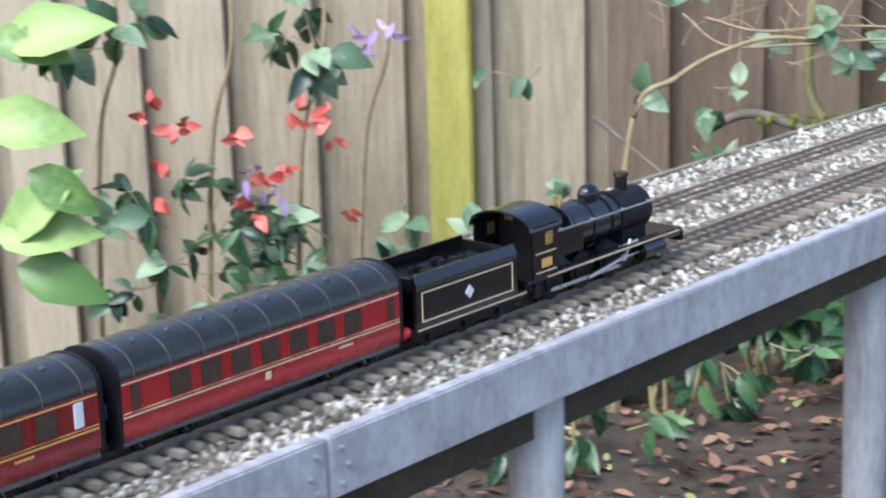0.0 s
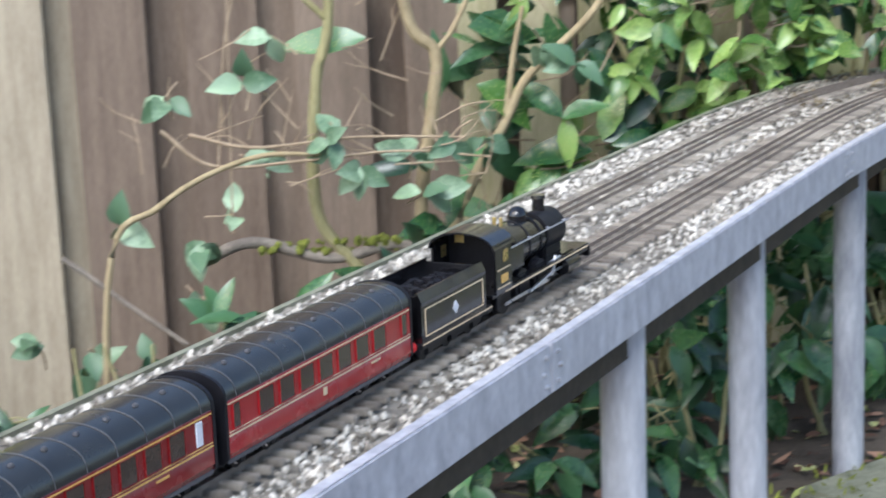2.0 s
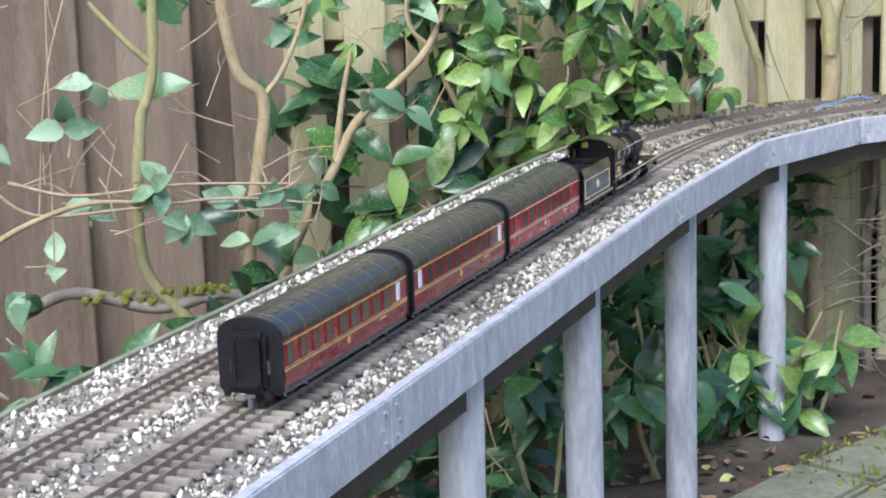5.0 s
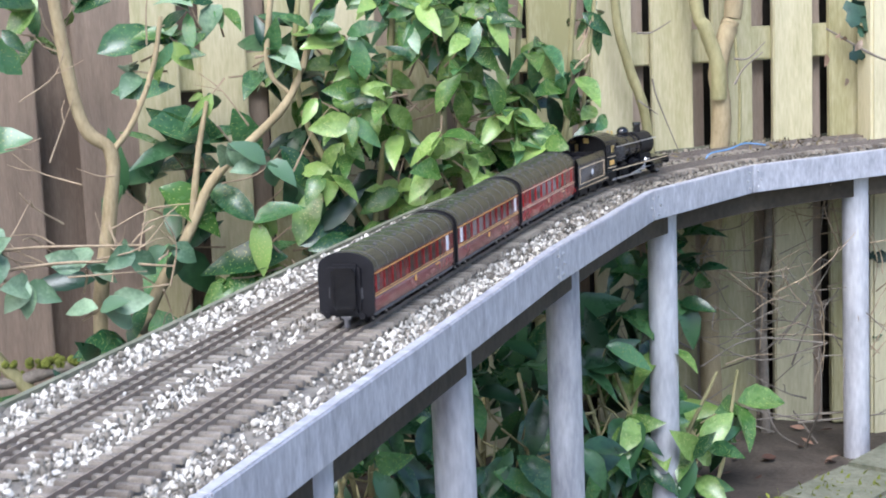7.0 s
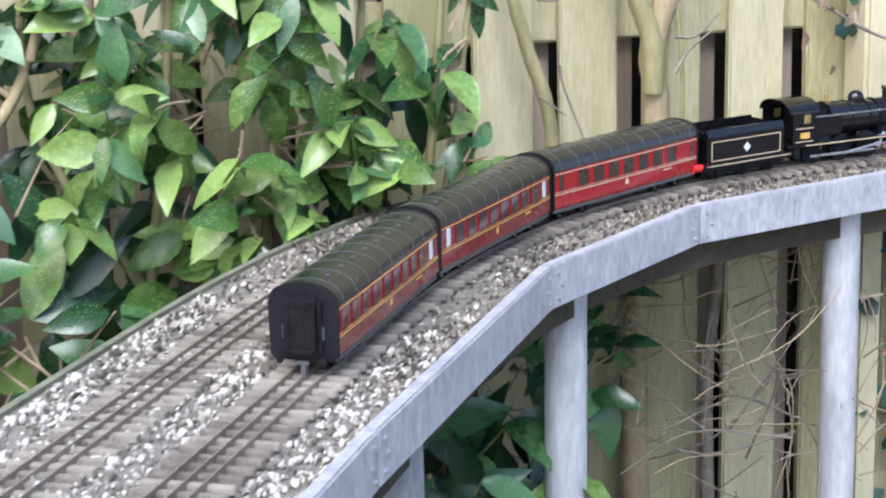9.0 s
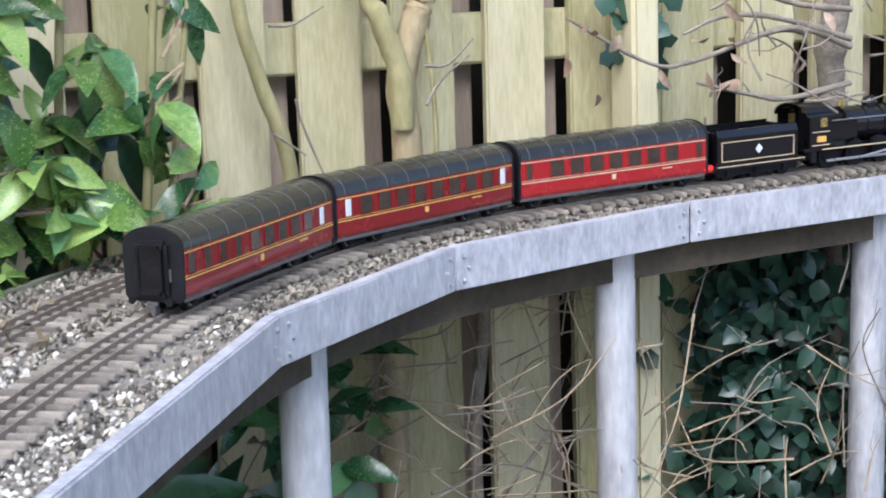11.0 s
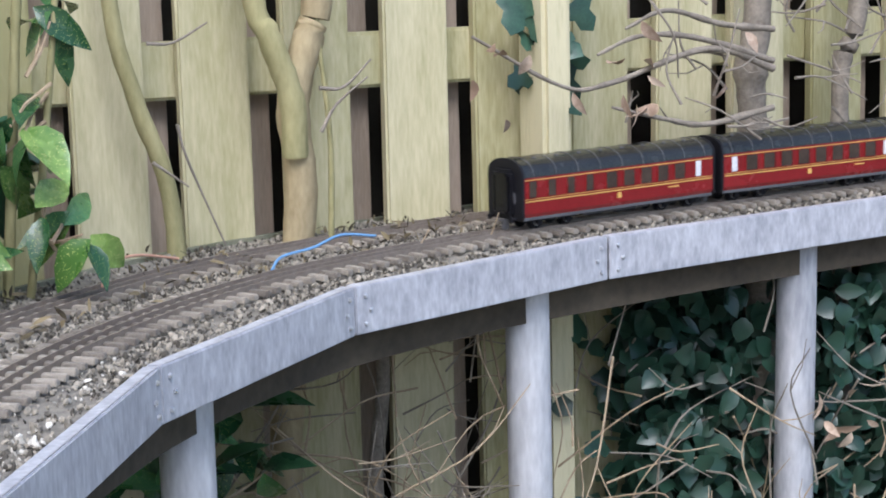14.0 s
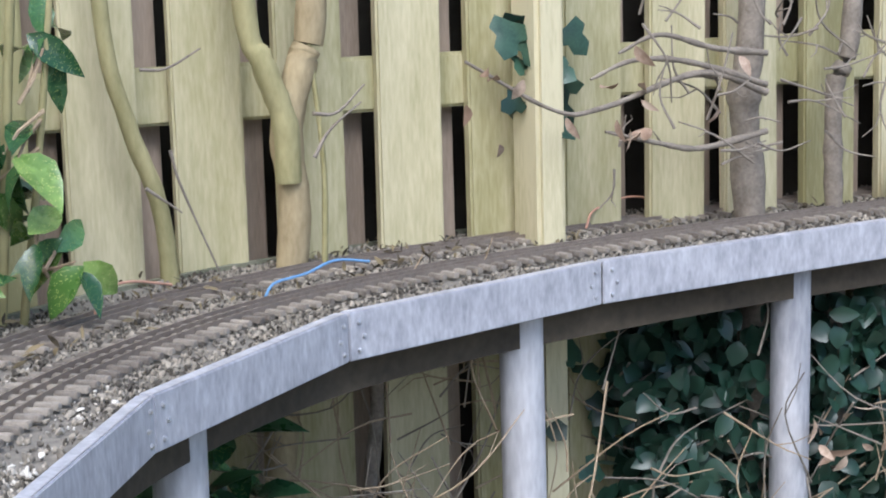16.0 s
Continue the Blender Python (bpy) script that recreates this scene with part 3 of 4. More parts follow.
            for a in (-0.02, 0.02):
                box(bm, (0.004, 0.009, 0.009), (sd * 0.0215, a, 0.0088), 0.0012)
        box(bm, (0.042, 0.01, 0.004), (0, 0, 0.012), 0.0005)
        bogie = part("bogie", bm, BLACK_MATT, top, "black bogie frame")
        bogie.location = (0, y, 0)
        for a in (-0.02, 0.02):
            wheelset(bogie, a, 0.0078)
    return top


def tender():
    top = empty("tender")
    tagged(top, "black lined tender with a white crest behind the locomotive", "tender", "locomotive and tender")
    L, h = 0.128, 0.0285
    bm = bmesh.new()
    profile_loft(bm, [(-h, 0.018), (h, 0.018), (h, 0.047), (h + 0.0005, 0.050), (h - 0.003, 0.0575), (h - 0.0045, 0.0575), (h - 0.004, 0.046), (-h + 0.004, 0.046), (-h + 0.0045, 0.0575), (-h + 0.003, 0.0575), (-h - 0.0005, 0.050), (-h, 0.047)], -L / 2 + 0.002, L / 2 - 0.012)
    part("tank", bm, BLACK, top, "glossy black tank with flared top")
    for y in (-L / 2 + 0.0035, L / 2 - 0.0135):
        bm = bmesh.new()
        box(bm, (2 * h - 0.004, 0.003, 0.036), (0, 0, 0), 0.0008)
        part("tank_end", bm, BLACK, top).location = (0, y, 0.037)
    bm = bmesh.new()
    for i in range(60):
        a = box(bm, (0.006, 0.006, 0.004), (random.Random(i).uniform(-0.018, 0.018), random.Random(i + 99).uniform(-0.02, 0.042), 0.047), 0.001)
    part("coal", bm, BLACK_MATT, top, "black coal load")
    bm = bmesh.new()
    box(bm, (0.058, L, 0.005), (0, 0, 0.0165), 0.0008)
    box(bm, (0.055, 0.003, 0.007), (0, -L / 2, 0.0145), 0.0006)
    frame_ = part("footplate", bm, BLACK_MATT, top)
    for sd in (-1, 1):
        bm = bmesh.new()
        box(bm, (0.0015, L - 0.014, 0.009), (0, 0, 0.0105), 0.0005)
        for y in (-0.04, 0, 0.04):
            box(bm, (0.004, 0.012, 0.010), (sd * 0.001, y, 0.0105), 0.0012)
        part("frame", bm, BLACK_MATT, top).location = (sd * 0.021, 0, 0)
        x = sd * (h + 0.0003)
        y0, y1 = -L / 2 + 0.008, L / 2 - 0.018
        for z in (0.0235, 0.0445):
            bm = bmesh.new()
            box(bm, (0.0007, y1 - y0, 0.0008), (0, 0, 0))
            part("lining", bm, CREAM, top, "cream lining").location = (x, (y0 + y1) / 2, z)
        for y in (y0, y1):
            bm = bmesh.new()
            box(bm, (0.0007, 0.0008, 0.0215), (0, 0, 0))
            part("lining", bm, CREAM, top, "cream lining").location = (x, y, 0.034)
        bm = bmesh.new()
        box(bm, (0.0007, L - 0.004, 0.0008), (0, 0, 0))
        part("lining", bm, CREAM, top, "cream lining").location = (sd * 0.0291, 0, 0.018)
        bm = bmesh.new()
        box(bm, (0.0009, 0.0075, 0.0075), (0, 0, 0), 0.0003, Matrix.Rotation(radians(45), 4, "X"))
        part("crest", bm, WHITE, top, "small pale crest").location = (x, -0.004, 0.034)
    bm = bmesh.new()
    rod(bm, (0, 0.0, 0), (0, -0.012, 0), 0.0042, sides=14)
    rod(bm, (0, -0.012, 0), (0, -0.0135, 0), 0.0055, sides=14)
    part("red_lamp", bm, RED, top, "bright red round tail fitting").location = (0.021, -L / 2 - 0.0005, 0.0165)
    for y in (-0.04, 0, 0.04):
        wheelset(top, y, 0.0095)
    return top


def locomotive():
    top = empty("steam_locomotive")
    tagged(top, "glossy black model steam locomotive with steel side rods", "locomotive", "locomotive and tender")
    L = 0.205
    bm = bmesh.new()
    box(bm, (0.056, L, 0.0035), (0, 0, 0.0235), 0.0008)
    box(bm, (0.056, 0.028, 0.0035), (0, L / 2 - 0.016, 0.0205), 0.0008)
    part("running_plate", bm, BLACK, top)
    bm = bmesh.new()
    box(bm, (0.026, L - 0.03, 0.012), (0, 0, 0.0165), 0.001)
    part("chassis", bm, BLACK_MATT, top)
    bm = bmesh.new()
    rod(bm, (0, -0.035, 0.046), (0, 0.034, 0.0445), 0.0195, 0.0175, sides=28)
    boiler = smooth(part("boiler", bm, BLACK, top, "glossy black tapered boiler"))
    bm = bmesh.new()
    rod(bm, (0, 0.034, 0.0445), (0, 0.074, 0.0445), 0.0180, sides=28)
    rod(bm, (0, 0.074, 0.0445), (0, 0.0765, 0.0445), 0.0155, 0.012, sides=28)
    box(bm, (0.028, 0.036, 0.012), (0, 0.054, 0.029), 0.002)
    smooth(part("smokebox", bm, BLACK_MATT, top, "black smokebox with round door"))
    for y, r in ((-0.03, 0.0198), (-0.005, 0.0194), (0.02, 0.0188), (0.034, 0.0188)):
        bm = bmesh.new()
        rod(bm, (0, y - 0.0007, 0.0452), (0, y + 0.0007, 0.0452), r, sides=28)
        smooth(part("boiler_band", bm, BLACK_MATT, boiler))
    bm = bmesh.new()
    rod(bm, (0, 0.056, 0.058), (0, 0.056, 0.0725), 0.0058, 0.0052, sides=18)
    rod(bm, (0, 0.056, 0.0725), (0, 0.056, 0.0755), 0.0066, 0.0062, sides=18)
    smooth(part("chimney", bm, BLACK, top, "short black chimney"))
    bm = bmesh.new()
    bmesh.ops.create_uvsphere(bm, u_segments=18, v_segments=10, radius=0.0085)
    bmesh.ops.scale(bm, vec=(1, 1.15, 1.0), verts=bm.verts)
    rod(bm, (0, 0, -0.006), (0, 0, 0), 0.0085, sides=18)
    smooth(part("dome", bm, BLACK, top, "black steam dome")).location = (0, 0.012, 0.0655)
    bm = bmesh.new()
    rod(bm, (-0.003, 0, 0), (-0.003, 0, 0.007), 0.0016, sides=10)
    rod(bm, (0.003, 0, 0), (0.003, 0, 0.007), 0.0016, sides=10)
    part("safety_valve", bm, BRASS, top, "brass safety valves").location = (0, -0.028, 0.065)
    bm = bmesh.new()
    box(bm, (0.040, 0.05, 0.034), (0, -0.040, 0.042), 0.007)
    part("firebox", bm, BLACK, top)
    # cab with side sheets, arched roof and rear opening
    for sd in (-1, 1):
        bm = bmesh.new()
        profile_loft(bm, [(-0.0009, 0.024), (0.0009, 0.024), (0.0009, 0.064), (-0.0009, 0.064)], 0, 0.030)
        cab = part("cab_side", bm, BLACK, top)
        cab.location = (sd * 0.0275, -0.095, 0)
        bm = bmesh.new()
        box(bm, (0.0022, 0.011, 0.012), (0, 0, 0), 0.0012)
        part("cab_window", bm, BRASS, cab, "brass-rimmed cab window").location = (0, 0.019, 0.053)
        bm = bmesh.new()
        box(bm, (0.0008, 0.012, 0.0065), (0, 0, 0))
        box(bm, (0.0011, 0.010, 0.0045), (0, 0, 0))
        part("number_panel", bm, GOLD, cab, "small gold number panel").location = (sd * 0.001, 0.016, 0.035)
        for z in (0.0285, 0.043):
            bm = bmesh.new()
            box(bm, (0.0008, 0.024, 0.0008), (0, 0, 0))
            part("lining", bm, CREAM, cab, "cream lining").location = (sd * 0.0011, 0.015, z)
        bm = bmesh.new()
        box(bm, (0.0010, L - 0.03, 0.0010), (0, 0, 0))
        part("lining", bm, CREAM, top, "cream lining").location = (sd * 0.0282, 0.01, 0.0235)
        bm = bmesh.new()
        rod(bm, (0, -0.06, 0), (0, 0.07, 0), 0.0007, sides=6)
        for y in (-0.05, -0.01, 0.03, 0.065):
            rod(bm, (0, y, 0), (-sd * 0.004, y, 0), 0.0007, sides=6)
        part("handrail", bm, STEEL, top, "thin steel handrail").location = (sd * 0.0225, 0, 0.053)
        # cylinder, motion rods
        bm = bmesh.new()
        rod(bm, (0, -0.014, 0), (0, 0.014, 0), 0.0072, sides=18)
        box(bm, (0.010, 0.026, 0.010), (-sd * 0.004, 0, 0.006), 0.001)
        cyl = smooth(part("cylinder", bm, BLACK, top))
        cyl.location = (sd * 0.0245, 0.060, 0.0155)
        bm = bmesh.new()
        rod(bm, (0, -0.0146, 0), (0, -0.036, 0), 0.001, sides=8)
        box(bm, (0.0022, 0.006, 0.005), (0, -0.036, 0), 0.0006)
        part("piston_rod", bm, STEEL, cyl, "bright steel piston rod")
        bm = bmesh.new()
        box(bm, (0.0012, 0.090, 0.0028), (0, 0, 0), 0.0005)
        part("coupling_rod", bm, STEEL, top, "bright steel coupling rod").location = (sd * 0.0225, -0.022, 0.0095)
        bm = bmesh.new()
        rod(bm, (0, 0.024, 0.0155), (0, -0.022, 0.0095), 0.0014, sides=8)
        part("connecting_rod", bm, STEEL, top, "bright steel connecting rod").location = (sd * 0.0242, 0, 0)
        bm = bmesh.new()
        rod(bm, (0, 0.034, 0.030), (0, 0.026, 0.0145), 0.0014, sides=8)
        rod(bm, (0, 0.044, 0.0275), (0, 0.002, 0.0255), 0.0011, sides=8)
        part("valve_gear", bm, STEEL, top, "bright steel valve gear").location = (sd * 0.0242, 0, -0.002)
        bm = bmesh.new()
        box(bm, (0.002, 0.008, 0.014), (0, 0, 0), 0.0005)
        part("cab_step", bm, BLACK_MATT, top).location = (sd * 0.026, -0.088, 0.0165)
        bm = bmesh.new()
        rod(bm, (0, 0, 0), (0, 0.008, 0), 0.0018, sides=10)
        rod(bm, (0, 0.008, 0), (0, 0.0095, 0), 0.0042, sides=14)
        part("buffer", bm, BLACK_MATT, top).location = (sd * 0.018, L / 2, 0.0175)
    arc = [(0.0290 * math.cos(a), 0.0605 + 0.0135 * math.sin(a)) for a in [math.pi * i / 12 for i in range(13)]]
    bm = bmesh.new()
    profile_loft(bm, arc + [(x * 0.96, z - 0.0014) for x, z in arc[::-1]], -0.099, -0.060)
    smooth(part("cab_roof", bm, BLACK, top, "black arched cab roof"), 50)
    bm = bmesh.new()
    profile_loft(bm, [(-0.0270, 0.024), (0.0270, 0.024), (0.0270, 0.0605)] + [(x * 0.95, z - 0.001) for x, z in arc[1:-1]] + [(-0.0270, 0.0605)], -0.067, -0.0652)
    front = part("cab_front", bm, BLACK_MATT, top)
    for x in (-0.0165, 0.0165):
        bm = bmesh.new()
        box(bm, (0.010, 0.0022, 0.009), (0, 0, 0), 0.001)
        part("spectacle_plate", bm, BRASS, front, "brass-rimmed cab front window").location = (x, -0.0662, 0.062)
    bm = bmesh.new()
    box(bm, (0.056, 0.003, 0.009), (0, 0, 0), 0.0006)
    part("buffer_beam", bm, BLACK_MATT, top).location = (0, L / 2, 0.0175)
    bm = bmesh.new()
    rod(bm, (0, 0, 0), (0, 0.006, -0.004), 0.0012, sides=8)
    box(bm, (0.004, 0.004, 0.012), (0, 0.007, -0.008), 0.0008)
    part("front_coupling", bm, GREY_FRAME, top).location = (0, L / 2, 0.0135)
    for y in (-0.060, -0.022, 0.016):
        wheelset(top, y, 0.0145, BLACK_MATT, 0.031, "driving_wheel")
    wheelset(top, 0.083, 0.0085, BLACK_MATT, 0.030, "leading_wheel")
    return top


NINE = [(-0.122 + 0.0255 * i, 0.0105) for i in range(4)] + [(-0.015 + 0.0245 * i, 0.0155) for i in range(5)]
EIGHT = [(-0.092 + 0.0262 * i, 0.0170) for i in range(8)]
SEVEN = [(-0.122, 0.0085)] + [(-0.084 + 0.0275 * i, 0.0190) for i in range(7)] + [(0.122, 0.0085)]
COACHES = [
    coach(MAROON, GOLD, NINE, (0.111,), "maroon passenger coach with gold lining, last in the train"),
    coach(MAROON, GOLD, EIGHT, (-0.117, 0.117), "maroon passenger coach with gold lining, mid-train"),
    coach(CRIMSON, CREAM, SEVEN, (), "bright crimson passenger coach with cream lining behind the tender"),
]
TENDER = tender()
ENGINE = locomotive()
for thing in (*COACHES, TENDER, ENGINE):
    thing.scale = (1.07, 1.12, 1.07) if thing in COACHES else (1.2, 1.2, 1.2) if thing is TENDER else (1.24, 1.24, 1.24)
TRAIN = [(COACHES[0], 0.0, 0.098), (COACHES[1], 0.318, 0.098), (COACHES[2], 0.636, 0.098), (TENDER, 0.636 + 0.159 + 0.083, 0.048), (ENGINE, 0.636 + 0.159 + 0.162 + 0.124, 0.06)]

# ---- plants: places are (along the fence, in front of it, height) ----
UP = Vector((0, 0, 1))
TO_VIEW = -FENCE_N


def leaf_shape(name, width, fold, droop, mat, lobes=False):
    verts, faces = [], []
    if lobes:
        rim = [(0, 0), (-0.42, -0.05), (-0.5, 0.3), (-0.28, 0.45), (-0.3, 0.75), (0, 1.0), (0.3, 0.75), (0.28, 0.45), (0.5, 0.3), (0.42, -0.05)]
        verts = [Vector((0, 0.35, 0.05))] + [Vector((x, y, -0.10 * x * x)) for x, y in rim]
        faces = [(0, i + 1, (i + 1) % len(rim) + 1) for i in range(len(rim))]
    else:
        leaf_into(verts, faces, (0, 0, 0), (0, 1, 0), (0, 0, 1), 1.0, width, fold, droop)
    me = bpy.data.meshes.new(name)
    me.from_pydata([tuple(v) for v in verts], [], faces)
    me.materials.append(mat)
    for p in me.polygons:
        p.use_smooth = True
    return me


def shapes(mat, widths, lobes=False):
    rng = random.Random(5)
    return [leaf_shape("leaf", w, rng.uniform(0.1, 0.5), rng.uniform(0.0, 0.45), mat, lobes) for w in widths]


L_LAUREL, L_YOUNG = shapes(LEAF, (0.40, 0.46, 0.52, 0.36)), shapes(LEAF_BRIGHT, (0.44, 0.52, 0.6))
L_SHADED, L_SOFT = shapes(LEAF_SHADED, (0.34, 0.42, 0.5)), shapes(LEAF_SOFT, (0.62, 0.74, 0.68))
L_IVY, L_DEAD = shapes(IVY, (0.8,), True), shapes(PALE_DEAD, (0.4, 0.5))
L_FRESH = shapes(LEAF_FRESH, (0.5, 0.58, 0.64))
L_RED, L_LILAC = shapes(PETAL, (0.6, 0.8)), shapes(PETAL_LILAC, (0.35,))


def put_leaf(parent, me, at, ahead, normal, size, name="leaf"):
    ahead = ahead.normalized()
    side = ahead.cross(normal).normalized()
    up = side.cross(ahead)
    m = Matrix((side, ahead, up)).transposed().to_4x4()
    ob = new(name, me)
    ob.parent = parent
    ob.matrix_basis = Matrix.Translation(at) @ m @ Matrix.Diagonal((size, size, size, 1))
    return ob


def rand_dir(rng):
    return Vector((rng.gauss(0, 1), rng.gauss(0, 1), rng.gauss(0, 1))).normalized()


def whorls(parent, rng, nodes, per, centre, radii, size, kinds, droop=0.35, twig_mat=TWIG, face=0.7):
    """Leaves in tufts round twig ends, within a loose oval."""
    c = along_fence(*centre)
    for _ in range(nodes):
        d = rand_dir(rng) * rng.uniform(0.25, 1.0) ** 0.5
        at = c + FENCE_D * (d.x * radii[0]) + FENCE_N * (d.y * radii[1]) + UP * (d.z * radii[2])
        out = (at - c).normalized() + TO_VIEW * 0.3 + UP * 0.3 + rand_dir(rng) * 0.4
        bm = bmesh.new()
        tube(bm, [at - out.normalized() * size[1] * 0.8, at - out.normalized() * size[1] * 0.35 + rand_dir(rng) * 0.006, at], 0.0022, 0.0014, 5)
        part("twig", bm, twig_mat, parent)
        for _ in range(per):
            way = out.normalized() * 0.35 + rand_dir(rng) - UP * droop
            put_leaf(parent, rng.choice(rng.choice(kinds)), at + rand_dir(rng) * 0.01, way, UP * 0.6 + TO_VIEW * face + rand_dir(rng) * 0.5, rng.uniform(*size))


def limb(parent, pts, r0, r1, mat, name="limb", knobs=0.08, label=""):
    bm = bmesh.new()
    tube(bm, curve_points([along_fence(*p) for p in pts], 7), r0, r1, 9, knobs, random.Random(len(pts) + pts[0][0]))
    return smooth(part(name, bm, mat, parent, label), 60)


def twigs(parent, rng, n, s, off, z, length, r, mat, name="twig"):
    for _ in range(n):
        a = along_fence(rng.uniform(*s), rng.uniform(*off), rng.uniform(*z))
        d = (FENCE_D * rng.gauss(0, 1) + UP * rng.gauss(0.35, 0.7) + FENCE_N * rng.gauss(0, 0.3)).normalized() * rng.uniform(*length)
        b = a + d * 0.5 + rand_dir(rng) * d.length * 0.16
        bm = bmesh.new()
        tube(bm, curve_points([a, b, a + d], 4), r, r * 0.45, 5, 0.15, rng)
        if rng.random() < 0.6:
            e = b + (d.normalized() + rand_dir(rng) * 0.8).normalized() * d.length * 0.4
            tube(bm, [b, (b + e) / 2 + rand_dir(rng) * 0.006, e], r * 0.6, r * 0.3, 5)
        part(name, bm, mat, parent)


def plant(name, label, category):
    return tagged(empty(name), label, category)


def laurel_shrub():
    """The many-stemmed shrub with big spotted leaves beside the straight."""
    top = plant("spotted_laurel", "shrub with knobbly tan stems and large yellow-spotted leaves", "shrub")
    rng = random.Random(21)
    f = -0.3
    limb(top, [(-1.10, f, 0.2), (-1.09, f, 0.44), (-1.18, f, 0.59), (-1.17, f, 0.84), (-1.14, f, 0.96), (-1.13, f, 1.25)], 0.013, 0.010, BARK_GREEN, "stem")
    limb(top, [(-0.97, f, 0.2), (-0.98, f, 0.57), (-0.95, f, 0.78), (-0.94, f, 0.89), (-0.99, f, 0.96), (-1.03, f, 1.25)], 0.014, 0.011, BARK, "stem")
    limb(top, [(-0.94, f, 0.89), (-0.90, f, 0.94), (-0.86, f, 1.03), (-0.84, f, 1.12)], 0.006, 0.004, BARK)
    limb(top, [(-1.14, f, 0.96), (-1.19, f, 1.01), (-1.25, f, 1.08)], 0.007, 0.005, BARK_GREEN)
    limb(top, [(-0.93, f, 0.2), (-0.92, f, 0.53), (-0.81, f, 0.75), (-0.76, f, 0.84), (-0.63, f, 0.96), (-0.57, f, 1.10)], 0.013, 0.006, BARK, "stem")
    limb(top, [(-0.81, f, 0.75), (-0.79, f, 0.88), (-0.77, f, 0.97)], 0.007, 0.004, BARK)
    limb(top, [(-1.42, f, 0.50), (-1.31, f, 0.54), (-1.16, f, 0.50), (-1.02, f, 0.52), (-0.95, f, 0.46)], 0.012, 0.010, BARK_GREY, "stem", label="low limb with moss on it")
    limb(top, [(-0.64, f, 1.2), (-0.66, f, 1.03), (-0.62, f, 0.97)], 0.006, 0.004, BARK)
    for centre, tip, size, kind in (
        ((-1.07, -0.26, 0.92), (-0.90, 0.02), 0.17, L_LAUREL), ((-1.08, -0.24, 1.03), (-0.5, 0.5), 0.13, L_LAUREL), ((-0.87, -0.24, 0.93), (0.97, -0.05), 0.15, L_LAUREL),
        ((-0.86, -0.27, 0.82), (0.75, -0.4), 0.13, L_YOUNG), ((-0.93, -0.24, 0.99), (1.0, 0.1), 0.11, L_LAUREL), ((-0.70, -0.26, 0.78), (-0.8, 0.2), 0.12, L_LAUREL),
        ((-0.62, -0.28, 0.70), (0.3, 0.9), 0.12, L_YOUNG), ((-0.62, -0.28, 0.70), (0.9, 0.3), 0.11, L_LAUREL), ((-0.64, -0.28, 0.68), (-0.95, 0.1), 0.15, L_LAUREL),
        ((-0.70, -0.27, 0.66), (-0.6, -0.7), 0.14, L_LAUREL), ((-0.58, -0.27, 0.72), (0.6, 0.6), 0.11, L_SHADED), ((-0.60, -0.27, 0.66), (0.95, -0.2), 0.13, L_LAUREL),
        ((-0.78, -0.25, 0.84), (0.1, -0.9), 0.13, L_SHADED), ((-0.72, -0.25, 0.95), (0.4, -0.9), 0.12, L_LAUREL), ((-0.64, -0.26, 0.88), (0.6, -0.8), 0.11, L_LAUREL),
        ((-0.95, -0.25, 1.06), (0.9, 0.4), 0.12, L_LAUREL), ((-0.8, -0.25, 0.60), (-0.2, -0.9), 0.12, L_LAUREL), ((-0.98, -0.24, 0.66), (-0.9, 0.1), 0.12, L_SHADED),
    ):
        way = FENCE_D * tip[0] + UP * tip[1] + TO_VIEW * rng.uniform(0.0, 0.3)
        put_leaf(top, rng.choice(kind), along_fence(*centre), way, TO_VIEW + UP * 0.6 + rand_dir(rng) * 0.35, size)
    whorls(top, rng, 9, 4, (-0.62, -0.29, 0.66), (0.17, 0.08, 0.12), (0.07, 0.12), [L_LAUREL, L_LAUREL, L_YOUNG])
    whorls(top, rng, 10, 4, (-0.72, -0.24, 1.06), (0.20, 0.08, 0.12), (0.05, 0.075), [L_YOUNG, L_SOFT, L_LAUREL])
    whorls(top, rng, 6, 4, (-1.0, -0.22, 1.10), (0.25, 0.08, 0.08), (0.05, 0.09), [L_LAUREL, L_YOUNG])
    whorls(top, rng, 10, 4, (-0.72, -0.18, 0.72), (0.3, 0.06, 0.2), (0.09, 0.13), [L_SHADED, L_LAUREL])
    bm = bmesh.new()
    for i in range(70):
        a = rng.uniform(-1.30, -1.02)
        p = along_fence(a, f + rng.uniform(-0.012, 0.012), 0.52 + rng.uniform(-0.006, 0.016))
        bmesh.ops.create_icosphere(bm, subdivisions=1, radius=rng.uniform(0.004, 0.010), matrix=Matrix.Translation(p))
    part("moss_tuft", bm, MOSS, top, "bright green moss on the limb")


